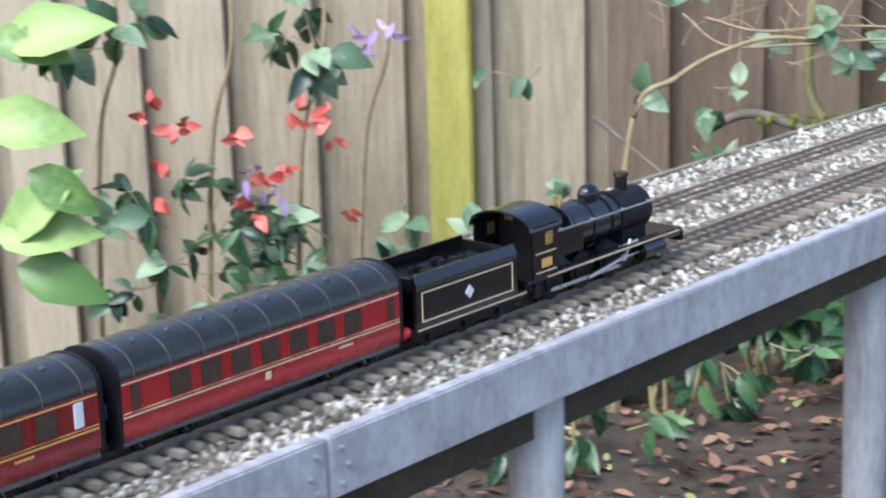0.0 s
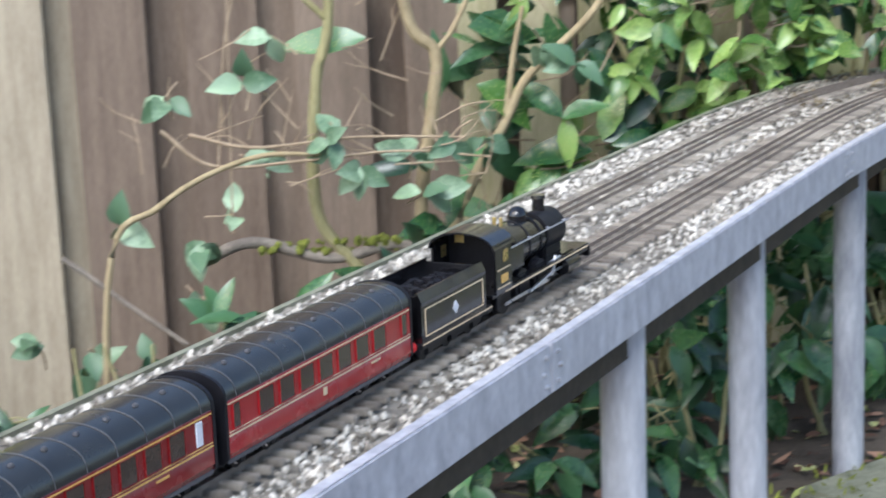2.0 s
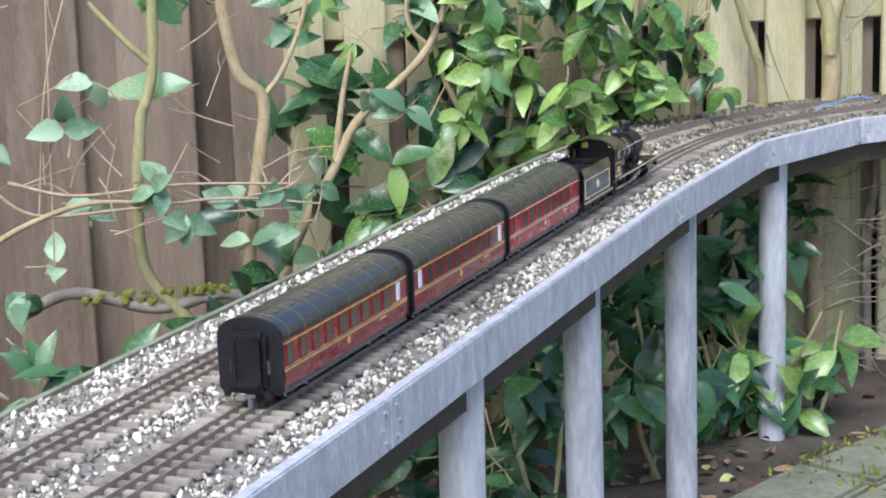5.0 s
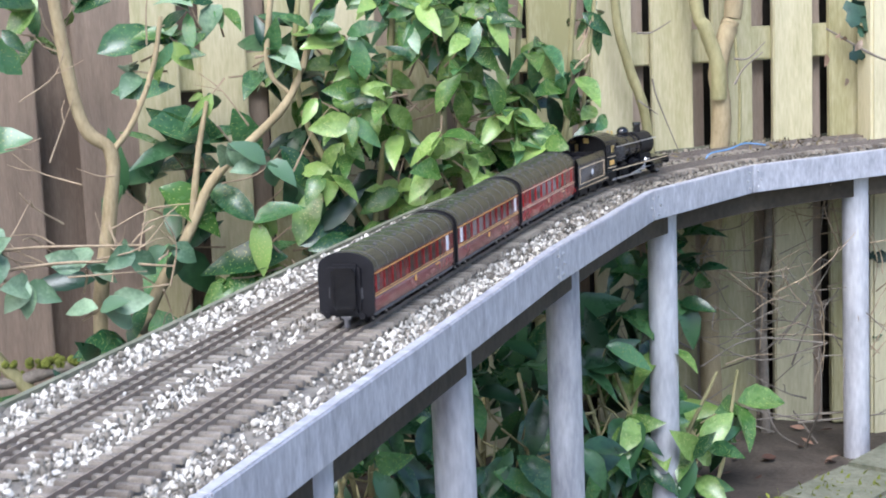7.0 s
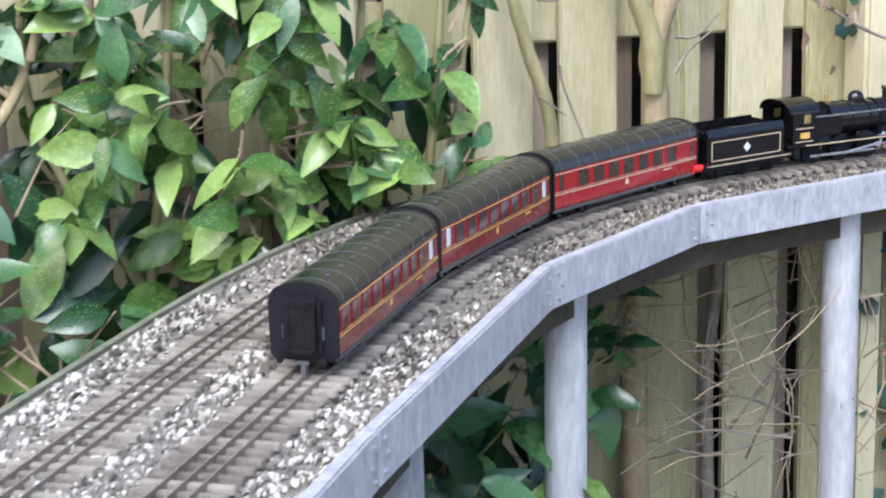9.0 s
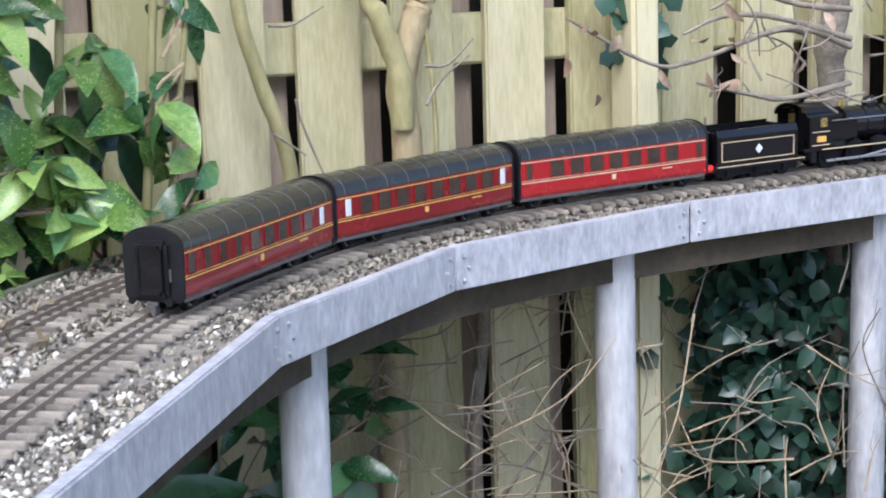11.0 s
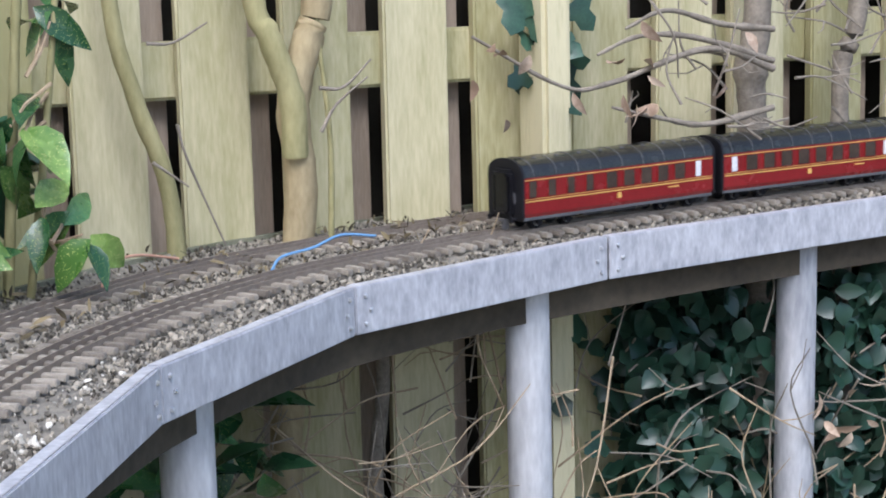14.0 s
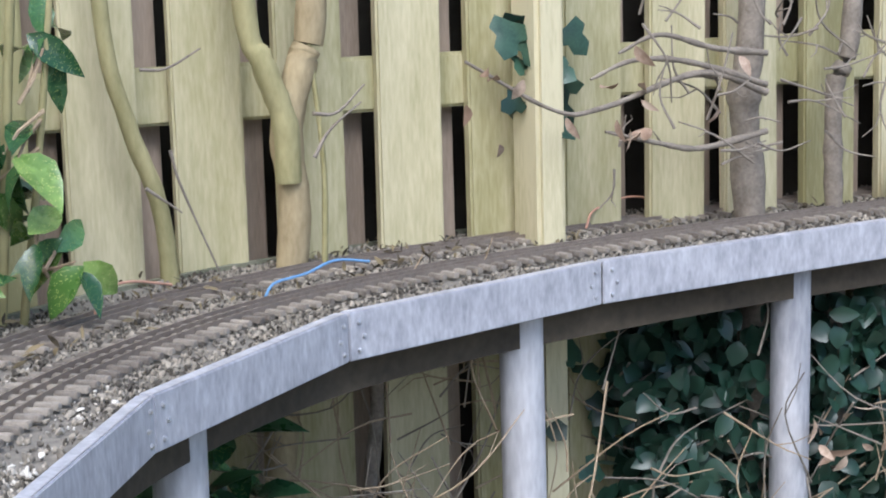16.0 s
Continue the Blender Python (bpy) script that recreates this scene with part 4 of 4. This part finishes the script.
def bright_bush():
    """The dense bush with glossy yellow-flecked leaves where the line starts to curve."""
    top = plant("variegated_bush", "dense bush of glossy yellow-flecked green leaves behind the deck", "bush")
    rng = random.Random(31)
    for s, t in ((-0.50, -0.44), (-0.36, -0.30), (-0.22, -0.2), (-0.14, -0.1), (-0.45, -0.6)):
        limb(top, [(s, -0.24, 0.2), (s + 0.02, -0.22, 0.6), (t, -0.26, 0.95), (t + 0.03, -0.27, 1.3)], 0.009, 0.004, BARK_GREEN, "stem")
    whorls(top, rng, 74, 5, (-0.37, -0.29, 0.96), (0.25, 0.10, 0.24), (0.05, 0.082), [L_YOUNG, L_YOUNG, L_LAUREL])
    whorls(top, rng, 16, 4, (-0.33, -0.30, 1.16), (0.24, 0.09, 0.12), (0.05, 0.08), [L_YOUNG, L_LAUREL])
    # back layer: the bush's inner shade is in these leaves' colour
    whorls(top, rng, 36, 4, (-0.38, -0.17, 0.92), (0.30, 0.05, 0.28), (0.06, 0.09), [L_SHADED])
    top2 = plant("variegated_sprig", "hanging sprigs of spotted leaves beside the fence", "bush")
    limb(top2, [(-0.10, -0.2, 0.2), (-0.09, -0.22, 0.7), (-0.07, -0.27, 0.95), (-0.04, -0.28, 1.2)], 0.006, 0.003, BARK_GREEN, "stem")
    whorls(top2, rng, 5, 3, (-0.085, -0.29, 1.02), (0.05, 0.05, 0.12), (0.05, 0.075), [L_LAUREL, L_LAUREL, L_YOUNG])
    whorls(top2, rng, 4, 3, (-0.07, -0.29, 0.87), (0.04, 0.05, 0.06), (0.045, 0.065), [L_YOUNG, L_LAUREL])
    whorls(top2, rng, 13, 4, (0.04, -0.30, 0.60), (0.10, 0.05, 0.11), (0.06, 0.085), [L_SHADED, L_LAUREL])


def root(s, off):
    p = along_fence(s, off)
    return ground_at(p.x, p.y) - 0.02


def low_shrubs():
    """Laurel growth under and behind the deck, its shade put into darker leaf colours."""
    rng = random.Random(41)
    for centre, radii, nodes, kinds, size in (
        ((-0.52, -0.42, 0.42), (0.18, 0.10, 0.18), 16, [L_LAUREL, L_SHADED], (0.08, 0.12)),
        ((-0.20, -0.42, 0.42), (0.20, 0.10, 0.20), 20, [L_LAUREL, L_SHADED, L_LAUREL], (0.08, 0.115)),
        ((0.06, -0.46, 0.34), (0.13, 0.08, 0.11), 10, [L_LAUREL, L_YOUNG, L_SHADED], (0.06, 0.10)),
        ((-0.86, -0.46, 0.46), (0.22, 0.12, 0.20), 20, [L_LAUREL, L_SHADED, L_SHADED], (0.08, 0.12)),
        ((-0.35, -0.65, 0.42), (0.16, 0.10, 0.18), 15, [L_LAUREL, L_SHADED, L_SHADED], (0.07, 0.11)),
        ((-0.66, -0.68, 0.42), (0.18, 0.10, 0.18), 18, [L_LAUREL, L_SHADED, L_SHADED], (0.07, 0.11)),
        ((-0.96, -0.70, 0.42), (0.18, 0.10, 0.17), 18, [L_LAUREL, L_SHADED, L_SHADED], (0.07, 0.11)),
        ((-1.27, -0.66, 0.38), (0.18, 0.12, 0.16), 16, [L_SHADED, L_LAUREL], (0.07, 0.10)),
        ((-1.36, -1.36, 0.31), (0.22, 0.12, 0.10), 18, [L_SHADED, L_SHADED, L_LAUREL], (0.05, 0.075)),
        ((-0.94, -1.04, 0.38), (0.22, 0.13, 0.17), 28, [L_SHADED, L_SHADED, L_LAUREL], (0.06, 0.10)),
        ((-1.22, -1.02, 0.38), (0.22, 0.13, 0.16), 26, [L_SHADED, L_SHADED, L_LAUREL], (0.06, 0.10)),
        ((-0.64, -0.93, 0.36), (0.16, 0.10, 0.15), 20, [L_SHADED, L_LAUREL], (0.06, 0.10)),
        ((-1.10, -1.12, 0.36), (0.20, 0.12, 0.13), 18, [L_SHADED, L_SHADED, L_LAUREL], (0.05, 0.08)),
        ((-1.64, -1.62, 0.29), (0.22, 0.12, 0.09), 16, [L_SHADED, L_SHADED, L_LAUREL], (0.05, 0.07)),
        ((-0.12, -0.48, 0.42), (0.12, 0.08, 0.20), 12, [L_LAUREL, L_YOUNG, L_SHADED], (0.06, 0.10)),
        ((-1.30, -0.95, 0.33), (0.22, 0.12, 0.11), 16, [L_SHADED, L_SHADED, L_LAUREL], (0.05, 0.08)),
        ((-1.65, -1.0, 0.31), (0.22, 0.12, 0.10), 16, [L_SHADED, L_SHADED, L_LAUREL], (0.05, 0.08)),
        ((-1.62, -0.42, 0.28), (0.22, 0.12, 0.13), 12, [L_SHADED, L_SHADED, L_SOFT], (0.05, 0.08)),
        ((-2.2, -0.36, 0.18), (0.34, 0.12, 0.16), 14, [L_SHADED, L_SOFT], (0.06, 0.09)),
        ((-0.28, -0.30, 0.55), (0.30, 0.06, 0.12), 12, [L_SHADED], (0.07, 0.11)),
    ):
        top = plant("low_laurel", "low shrub of spotted leaves under the railway, many coloured as in shade", "shrub")
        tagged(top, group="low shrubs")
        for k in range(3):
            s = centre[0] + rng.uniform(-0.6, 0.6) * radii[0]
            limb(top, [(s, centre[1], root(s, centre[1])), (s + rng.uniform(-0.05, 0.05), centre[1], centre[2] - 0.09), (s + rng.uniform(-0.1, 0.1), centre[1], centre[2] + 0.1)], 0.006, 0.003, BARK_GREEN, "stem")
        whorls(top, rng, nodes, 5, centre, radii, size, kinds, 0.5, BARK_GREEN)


def pale_shrub():
    """Thin twigs with rounded grey-green leaves in front of the laurel."""
    top = plant("pale_leaved_shrub", "sparse shrub with soft rounded grey-green leaves", "shrub")
    rng = random.Random(51)
    f = -0.40
    limb(top, [(-1.62, f, root(-1.62, f)), (-1.58, f, 0.49), (-1.47, f, 0.64), (-1.30, f, 0.72), (-1.15, f, 0.72)], 0.008, 0.004, BARK, "stem")
    limb(top, [(-1.66, f, 0.55), (-1.61, f, 0.51), (-1.54, f, 0.45), (-1.44, f, 0.37)], 0.006, 0.004, BARK_GREY)
    limb(top, [(-1.46, f, 0.78), (-1.37, f, 0.71), (-1.21, f, 0.71), (-1.02, f, 0.72), (-0.85, f, 0.70)], 0.004, 0.002, TWIG)
    limb(top, [(-1.41, f, 0.77), (-1.29, f, 0.74), (-1.1, f, 0.75), (-0.9, f, 0.74)], 0.004, 0.002, TWIG)
    limb(top, [(-1.32, f, 1.1), (-1.33, f, 0.85), (-1.34, f, 0.58)], 0.002, 0.0015, TWIG)
    limb(top, [(-1.27, f, 1.15), (-1.33, f, 0.95), (-1.36, f, 0.7)], 0.0025, 0.0015, TWIG)
    for s, o, z, n in ((-1.40, -0.38, 0.55, 5), (-1.40, -0.40, 0.46, 3), (-1.28, -0.36, 0.72, 4), (-1.0, -0.38, 0.70, 4), (-1.14, -0.42, 0.74, 6), (-1.10, -0.40, 0.70, 4), (-0.98, -0.42, 0.64, 4), (-0.86, -0.40, 0.73, 5), (-0.92, -0.40, 0.74, 3), (-1.80, -0.40, 0.64, 2), (-1.89, -0.38, 0.65, 2), (-1.45, -0.34, 0.84, 4), (-1.30, -0.4, 0.86, 3), (-1.24, -0.4, 0.94, 2), (-1.55, -0.36, 0.60, 3), (-1.62, -0.38, 0.36, 4), (-1.72, -0.38, 0.37, 4), (-1.34, -0.4, 0.62, 3), (-0.68, -0.38, 0.86, 4), (-0.74, -0.38, 0.90, 3)):
        whorls(top, rng, 1, n, (s, o, z), (0.01, 0.01, 0.01), (0.05, 0.072), [L_SOFT], 0.6, TWIG, 1.2)
    twigs(top, rng, 34, (-1.5, -0.85), (-0.44, -0.34), (0.66, 0.80), (0.05, 0.16), 0.0018, TWIG)
    twigs(top, rng, 14, (-1.4, -0.6), (-0.40, -0.30), (0.8, 1.1), (0.06, 0.16), 0.0018, TWIG)


def flower_shrub():
    """Broad leaves and faded red blossoms near the mossy fence post."""
    top = plant("flowering_shrub", "leafy shrub with faded red and lilac blossoms", "shrub")
    rng = random.Random(61)
    for s in (-2.9, -2.62, -2.4, -2.25):
        limb(top, [(s, -0.35, root(s, -0.35)), (s + 0.05, -0.36, 0.45), (s + 0.12, -0.38, 0.7), (s + 0.12, -0.36, 0.95)], 0.008, 0.004, BARK, "stem")
    for s, z, a, b, size in ((-2.98, 0.74, 0.95, 0.35, 0.24), (-3.02, 0.76, 0.7, -0.1, 0.2), (-3.05, 0.56, 1.0, 0.05, 0.22), (-3.02, 0.28, 0.7, 0.8, 0.24), (-3.05, 0.30, 1.0, 0.15, 0.24), (-3.0, 0.22, 0.9, -0.2, 0.22), (-2.95, 0.45, 0.8, -0.4, 0.18)):
        put_leaf(top, rng.choice(L_FRESH), along_fence(s, -0.55, z), FENCE_D * a + UP * b + TO_VIEW * 0.15, TO_VIEW + UP * 0.6, size)
    whorls(top, rng, 6, 5, (-2.33, -0.36, 0.74), (0.16, 0.06, 0.08), (0.06, 0.10), [L_SHADED, L_SOFT], 0.6)
    whorls(top, rng, 5, 4, (-2.78, -0.40, 0.72), (0.2, 0.06, 0.06), (0.07, 0.11), [L_SOFT, L_SHADED], 0.6)
    whorls(top, rng, 26, 5, (-2.62, -0.42, 0.24), (0.42, 0.1, 0.20), (0.05, 0.09), [L_SHADED, L_SOFT, L_SHADED], 0.5)
    for _ in range(17):
        at = along_fence(rng.uniform(-2.72, -2.2), -0.46, rng.uniform(0.33, 0.62))
        for _ in range(4):
            put_leaf(top, rng.choice(L_RED), at + rand_dir(rng) * 0.012, rand_dir(rng) - UP * 0.3, TO_VIEW + rand_dir(rng) * 0.6, rng.uniform(0.025, 0.045), "petal")
    for s, z in ((-2.16, 0.72), (-2.12, 0.75), (-2.45, 0.42), (-2.4, 0.38)):
        for _ in range(5):
            put_leaf(top, L_LILAC[0], along_fence(s, -0.44, z) + rand_dir(rng) * 0.02, rand_dir(rng), TO_VIEW + rand_dir(rng) * 0.6, 0.05, "petal")


def saplings():
    f = -0.09
    a = plant("sapling", "slender green-barked sapling growing against the fence", "tree")
    limb(a, [(0.12, f, 0.2), (0.115, f, 0.55), (0.115, f, 0.79), (0.105, f, 0.89), (0.075, f, 0.98), (0.05, f, 1.12), (0.04, f, 1.6)], 0.0115, 0.009, BARK_GREEN, "trunk", 0.05)
    b = plant("forked_tree", "pale forked tree trunk with flaking bark by the fence", "tree")
    limb(b, [(0.24, f, 0.2), (0.235, f, 0.5), (0.25, f, 0.7), (0.268, f, 0.86), (0.262, f, 0.96), (0.285, f, 1.04), (0.30, f, 1.12), (0.33, f, 1.6)], 0.021, 0.017, BARK, "trunk", 0.07)
    limb(b, [(0.258, f - 0.012, 0.90), (0.255, f - 0.014, 0.97), (0.232, f - 0.012, 1.04), (0.215, f, 1.12), (0.18, f, 1.6)], 0.016, 0.012, BARK_GREEN, "limb", 0.06)
    limb(b, [(0.30, f - 0.01, 0.80), (0.302, f - 0.012, 0.92), (0.29, f - 0.01, 1.06)], 0.004, 0.003, BARK_GREEN)
    limb(b, [(0.355, f, 0.2), (0.35, f, 0.48), (0.365, f, 0.62), (0.36, f, 0.76)], 0.011, 0.008, BARK_GREY, "side_stem")
    c = plant("hawthorn_tree", "rough grey tree trunk with a tangle of bare twigs", "tree")
    limb(c, [(0.93, f, 0.2), (0.92, f, 0.6), (0.905, f, 0.88), (0.90, f, 0.97), (0.912, f, 1.07), (0.93, f, 1.6)], 0.024, 0.019, BARK_GREY, "trunk", 0.14)
    limb(c, [(1.06, f, 0.2), (1.05, f, 0.7), (1.045, f, 0.9), (1.05, f, 0.98), (1.075, f, 1.06), (1.10, f, 1.6)], 0.014, 0.012, BARK_GREY, "side_stem", 0.14)
    rng = random.Random(71)
    for pts in ([(0.08, 1.04), (0.11, 1.04), (0.15, 1.06)], [(0.08, 0.91), (0.10, 0.895), (0.12, 0.88)], [(0.11, 0.95), (0.12, 0.91), (0.16, 0.81)]):
        limb(a, [(s, -0.13, z) for s, z in pts], 0.0022, 0.001, BARK_GREY, "twig")
    for pts in ([(0.28, 0.98), (0.31, 0.98), (0.345, 1.01)], [(0.28, 0.93), (0.30, 0.96), (0.34, 0.99)]):
        limb(b, [(s, -0.13, z) for s, z in pts], 0.0025, 0.001, BARK_GREY, "twig")
    for pts in ([(0.90, 0.97), (0.80, 1.00), (0.66, 0.965), (0.59, 0.965), (0.47, 1.03)], [(0.90, 1.02), (0.82, 1.03), (0.74, 1.05), (0.68, 1.03)], [(0.90, 0.92), (0.80, 0.905), (0.74, 0.915), (0.66, 0.935)], [(0.90, 0.98), (0.78, 1.015), (0.70, 1.02), (0.64, 1.0)]):
        limb(c, [(s, -0.14, z) for s, z in pts], 0.005, 0.002, BARK_GREY, "branch", 0.2)
    twigs(c, rng, 46, (0.68, 1.15), (-0.20, -0.10), (0.88, 1.08), (0.04, 0.12), 0.0020, BARK_GREY)
    for _ in range(16):
        put_leaf(c, rng.choice(L_DEAD), along_fence(rng.uniform(0.46, 0.86), -0.16, rng.uniform(0.93, 1.05)), rand_dir(rng) - UP, TO_VIEW + rand_dir(rng), rng.uniform(0.022, 0.036))
    d = plant("twig_thicket", "thicket of dry bare twigs under the railway deck", "bush")
    twigs(d, rng, 46, (0.14, 0.62), (-0.30, -0.12), (0.38, 0.68), (0.08, 0.22), 0.0015, TWIG)
    twigs(d, rng, 40, (0.14, 0.62), (-0.30, -0.12), (0.38, 0.70), (0.06, 0.2), 0.0013, BARK_GREY)
    twigs(d, rng, 22, (0.58, 1.15), (-0.30, -0.14), (0.35, 0.64), (0.08, 0.24), 0.0016, TWIG)
    twigs(d, rng, 24, (0.58, 1.15), (-0.26, -0.12), (0.35, 0.64), (0.08, 0.24), 0.0016, BARK_GREY)
    twigs(d, rng, 30, (-0.1, 0.5), (-0.3, -0.12), (0.2, 0.5), (0.12, 0.3), 0.0022, BARK_GREY)
    for _ in range(16):
        put_leaf(d, rng.choice(L_DEAD), along_fence(rng.uniform(0.9, 1.12), -0.24, rng.uniform(0.5, 0.62)), rand_dir(rng) - UP, TO_VIEW + rand_dir(rng), rng.uniform(0.02, 0.035))
    e = plant("climbing_ivy", "dark lobed ivy climbing the fence", "ivy")
    for s in (0.74, 0.82, 0.90, 0.98):
        limb(e, [(s, -0.045, 0.18), (s + 0.02, -0.045, 0.4), (s - 0.01, -0.045, 0.7)], 0.004, 0.002, BARK_GREY, "stem")
    for _ in range(290):
        s, z = rng.gauss(0.87, 0.09), rng.uniform(0.2, 0.72)
        put_leaf(e, L_IVY[0], along_fence(s, rng.uniform(-0.11, -0.045), z), rand_dir(rng) - UP * 0.8 + TO_VIEW * 0.3, TO_VIEW + UP * 0.4 + rand_dir(rng) * 0.4, rng.uniform(0.030, 0.048))
    h = plant("climbing_ivy", "second dark ivy plant spreading over the fence foot", "ivy")
    for s in (0.95, 1.05):
        limb(h, [(s, -0.045, 0.18), (s + 0.02, -0.05, 0.4), (s - 0.01, -0.045, 0.66)], 0.004, 0.002, BARK_GREY, "stem")
    for _ in range(260):
        put_leaf(h, L_IVY[0], along_fence(rng.uniform(0.68, 1.25), rng.uniform(-0.07, -0.042), rng.uniform(0.2, 0.70)), rand_dir(rng) - UP * 0.8 + TO_VIEW * 0.3, TO_VIEW + UP * 0.4 + rand_dir(rng) * 0.4, rng.uniform(0.030, 0.045))
    verts, faces = [], []
    for _ in range(7000):
        q = along_fence(rng.uniform(0.70, 2.1), rng.uniform(-0.17, -0.034), rng.uniform(0.18, 0.71) - 0.05 * rng.random())
        leaf_into(verts, faces, q, rand_dir(rng) - UP * 0.8, TO_VIEW + UP * 0.3 + rand_dir(rng) * 0.4, rng.uniform(0.025, 0.04), rng.uniform(0.02, 0.032))
    tagged(leaf_mesh("inner_foliage", verts, faces, IVY, h), kind="stuff")
    g = plant("ivy_sprig", "hanging sprig of ivy on the fence post", "ivy")
    limb(g, [(0.585, -0.06, 1.5), (0.59, -0.06, 1.1), (0.595, -0.06, 0.97)], 0.003, 0.0015, BARK_GREY, "stem")
    for _ in range(16):
        put_leaf(g, L_IVY[0], along_fence(rng.gauss(0.595, 0.025), -0.075, rng.uniform(0.94, 1.10)), rand_dir(rng) - UP, TO_VIEW + UP * 0.3 + rand_dir(rng) * 0.4, rng.uniform(0.03, 0.055))


def ground_cover():
    rng = random.Random(81)
    for n, mat, label, size in ((3200, LITTER, "brown fallen leaves on the soil", (0.015, 0.045)), (320, LITTER_GREEN, "yellow-green fallen leaves", (0.015, 0.04))):
        verts, faces = [], []
        for _ in range(n):
            x, y = (rng.uniform(-1.6, 1.5), rng.uniform(-1.6, 2.5)) if rng.random() < 0.5 else (rng.uniform(-0.7, 0.7), rng.uniform(-0.9, 1.4))
            z = ground_at(x, y) + 0.008
            leaf_into(verts, faces, (x, y, z), Vector((rng.gauss(0, 1), rng.gauss(0, 1), rng.gauss(0, 0.15))), UP + rand_dir(rng) * 0.5, rng.uniform(*size), rng.uniform(0.008, 0.022), 0.3, rng.uniform(-0.3, 0.3))
        ob = leaf_mesh("fallen_leaves", verts, faces, mat)
        tagged(ob, label, "leaf litter", kind="stuff")
    # mossy paving along the bed
    top = tagged(empty("pavement"), "old stone paving overgrown with moss", "paving", kind="structure")
    a, d = Vector((0.50, 1.10, 0)), Vector((0.40, 0.92, 0)).normalized()
    side = Vector((d.y, -d.x, 0))
    for i in range(9):
        for j in range(4):
            bm = bmesh.new()
            box(bm, (0.15 if j == 0 else 0.24, 0.235, 0.05), (0, 0, 0), 0.008)
            for v in bm.verts:
                v.co += Vector((0, 0, 0.004)) * noise.noise(v.co * 20 + Vector((i, j, 0)))
            ob = part("slab", bm, KERB, top)
            ob.location = a + d * (i * 0.245 - 0.4 + 0.1 * (j % 2)) + side * (0.06 + j * 0.25 - (0.0 if j else -0.04)) + Vector((0, 0, GROUND_Z + 0.012 + rng.uniform(-0.006, 0.006)))
            ob.rotation_euler = (rng.uniform(-0.03, 0.03), rng.uniform(-0.03, 0.03), math.atan2(d.y, d.x) - math.pi / 2 + rng.uniform(-0.03, 0.03))
    verts, faces = [], []
    for _ in range(6000):
        p = a + d * rng.uniform(-0.5, 1.8) + side * rng.uniform(0.0, 0.95)
        if noise.noise((p.x * 6, p.y * 6, 9)) < -0.05:
            continue
        leaf_into(verts, faces, p + Vector((0, 0, GROUND_Z + 0.034)), rand_dir(rng) + UP * 0.8, rand_dir(rng), rng.uniform(0.008, 0.02), 0.006)
    tagged(leaf_mesh("moss_carpet", verts, faces, MOSS), "tufts of yellow-green moss on the paving", "moss", kind="stuff")


def deck_debris():
    rng = random.Random(91)
    verts, faces = [], []
    for _ in range(900):
        s, side = rng.uniform(1.2, 2.7), rng.uniform(-0.225, -0.03)
        if noise.noise((s * 7, side * 12, 5)) < 0.05:
            continue
        p, _ = on_line(s, side, DECK_Z + rng.uniform(0.0, 0.006))
        leaf_into(verts, faces, p, rand_dir(rng) + UP * 0.2, UP + rand_dir(rng), rng.uniform(0.006, 0.02), rng.uniform(0.002, 0.006))
    tagged(leaf_mesh("plant_debris", verts, faces, LITTER_DARK), "dark dead plant scraps lying on the ballast", "leaf litter", kind="stuff")


deck_debris()
laurel_shrub()
bright_bush()
low_shrubs()
pale_shrub()
flower_shrub()
saplings()
ground_cover()


# ---- what moves ----
# distance of the last coach's middle along the railway, by time
RUN = [(0, -2.219), (0.5, -1.952), (1, -1.603), (1.5, -1.509), (3, -0.813), (5.5, -0.128), (7, 0.396), (8.5, 0.968), (9.5, 1.151), (10, 1.248), (12.5, 1.872), (13, 2.005), (14.9, 2.530), (15.5, 2.740), (16, 2.960)]


def run_at(t):
    ts, ss = [r[0] for r in RUN], [r[1] for r in RUN]
    i = min(max(np.searchsorted(ts, t) - 1, 0), len(ts) - 2)
    sl = lambda k: (ss[min(k + 1, len(ts) - 1)] - ss[max(k - 1, 0)]) / (ts[min(k + 1, len(ts) - 1)] - ts[max(k - 1, 0)])  # noqa: E731
    h = ts[i + 1] - ts[i]
    u = (t - ts[i]) / h
    return (2 * u ** 3 - 3 * u * u + 1) * ss[i] + (u ** 3 - 2 * u * u + u) * h * sl(i) + (3 * u * u - 2 * u ** 3) * ss[i + 1] + (u ** 3 - u * u) * h * sl(i + 1)


def motions():
    for thing, gap, half in TRAIN:
        rows = []
        for k in range(65):
            t = k * 0.25
            s = run_at(t) + gap
            a, b = on_line(s - half, 0, RAIL_Z)[0], on_line(s + half, 0, RAIL_Z)[0]
            mid, d = (a + b) / 2, b - a
            rows.append((t, Matrix.Translation(mid) @ Matrix.Rotation(heading(d), 4, "Z")))
        walk(thing, rows)


motions()
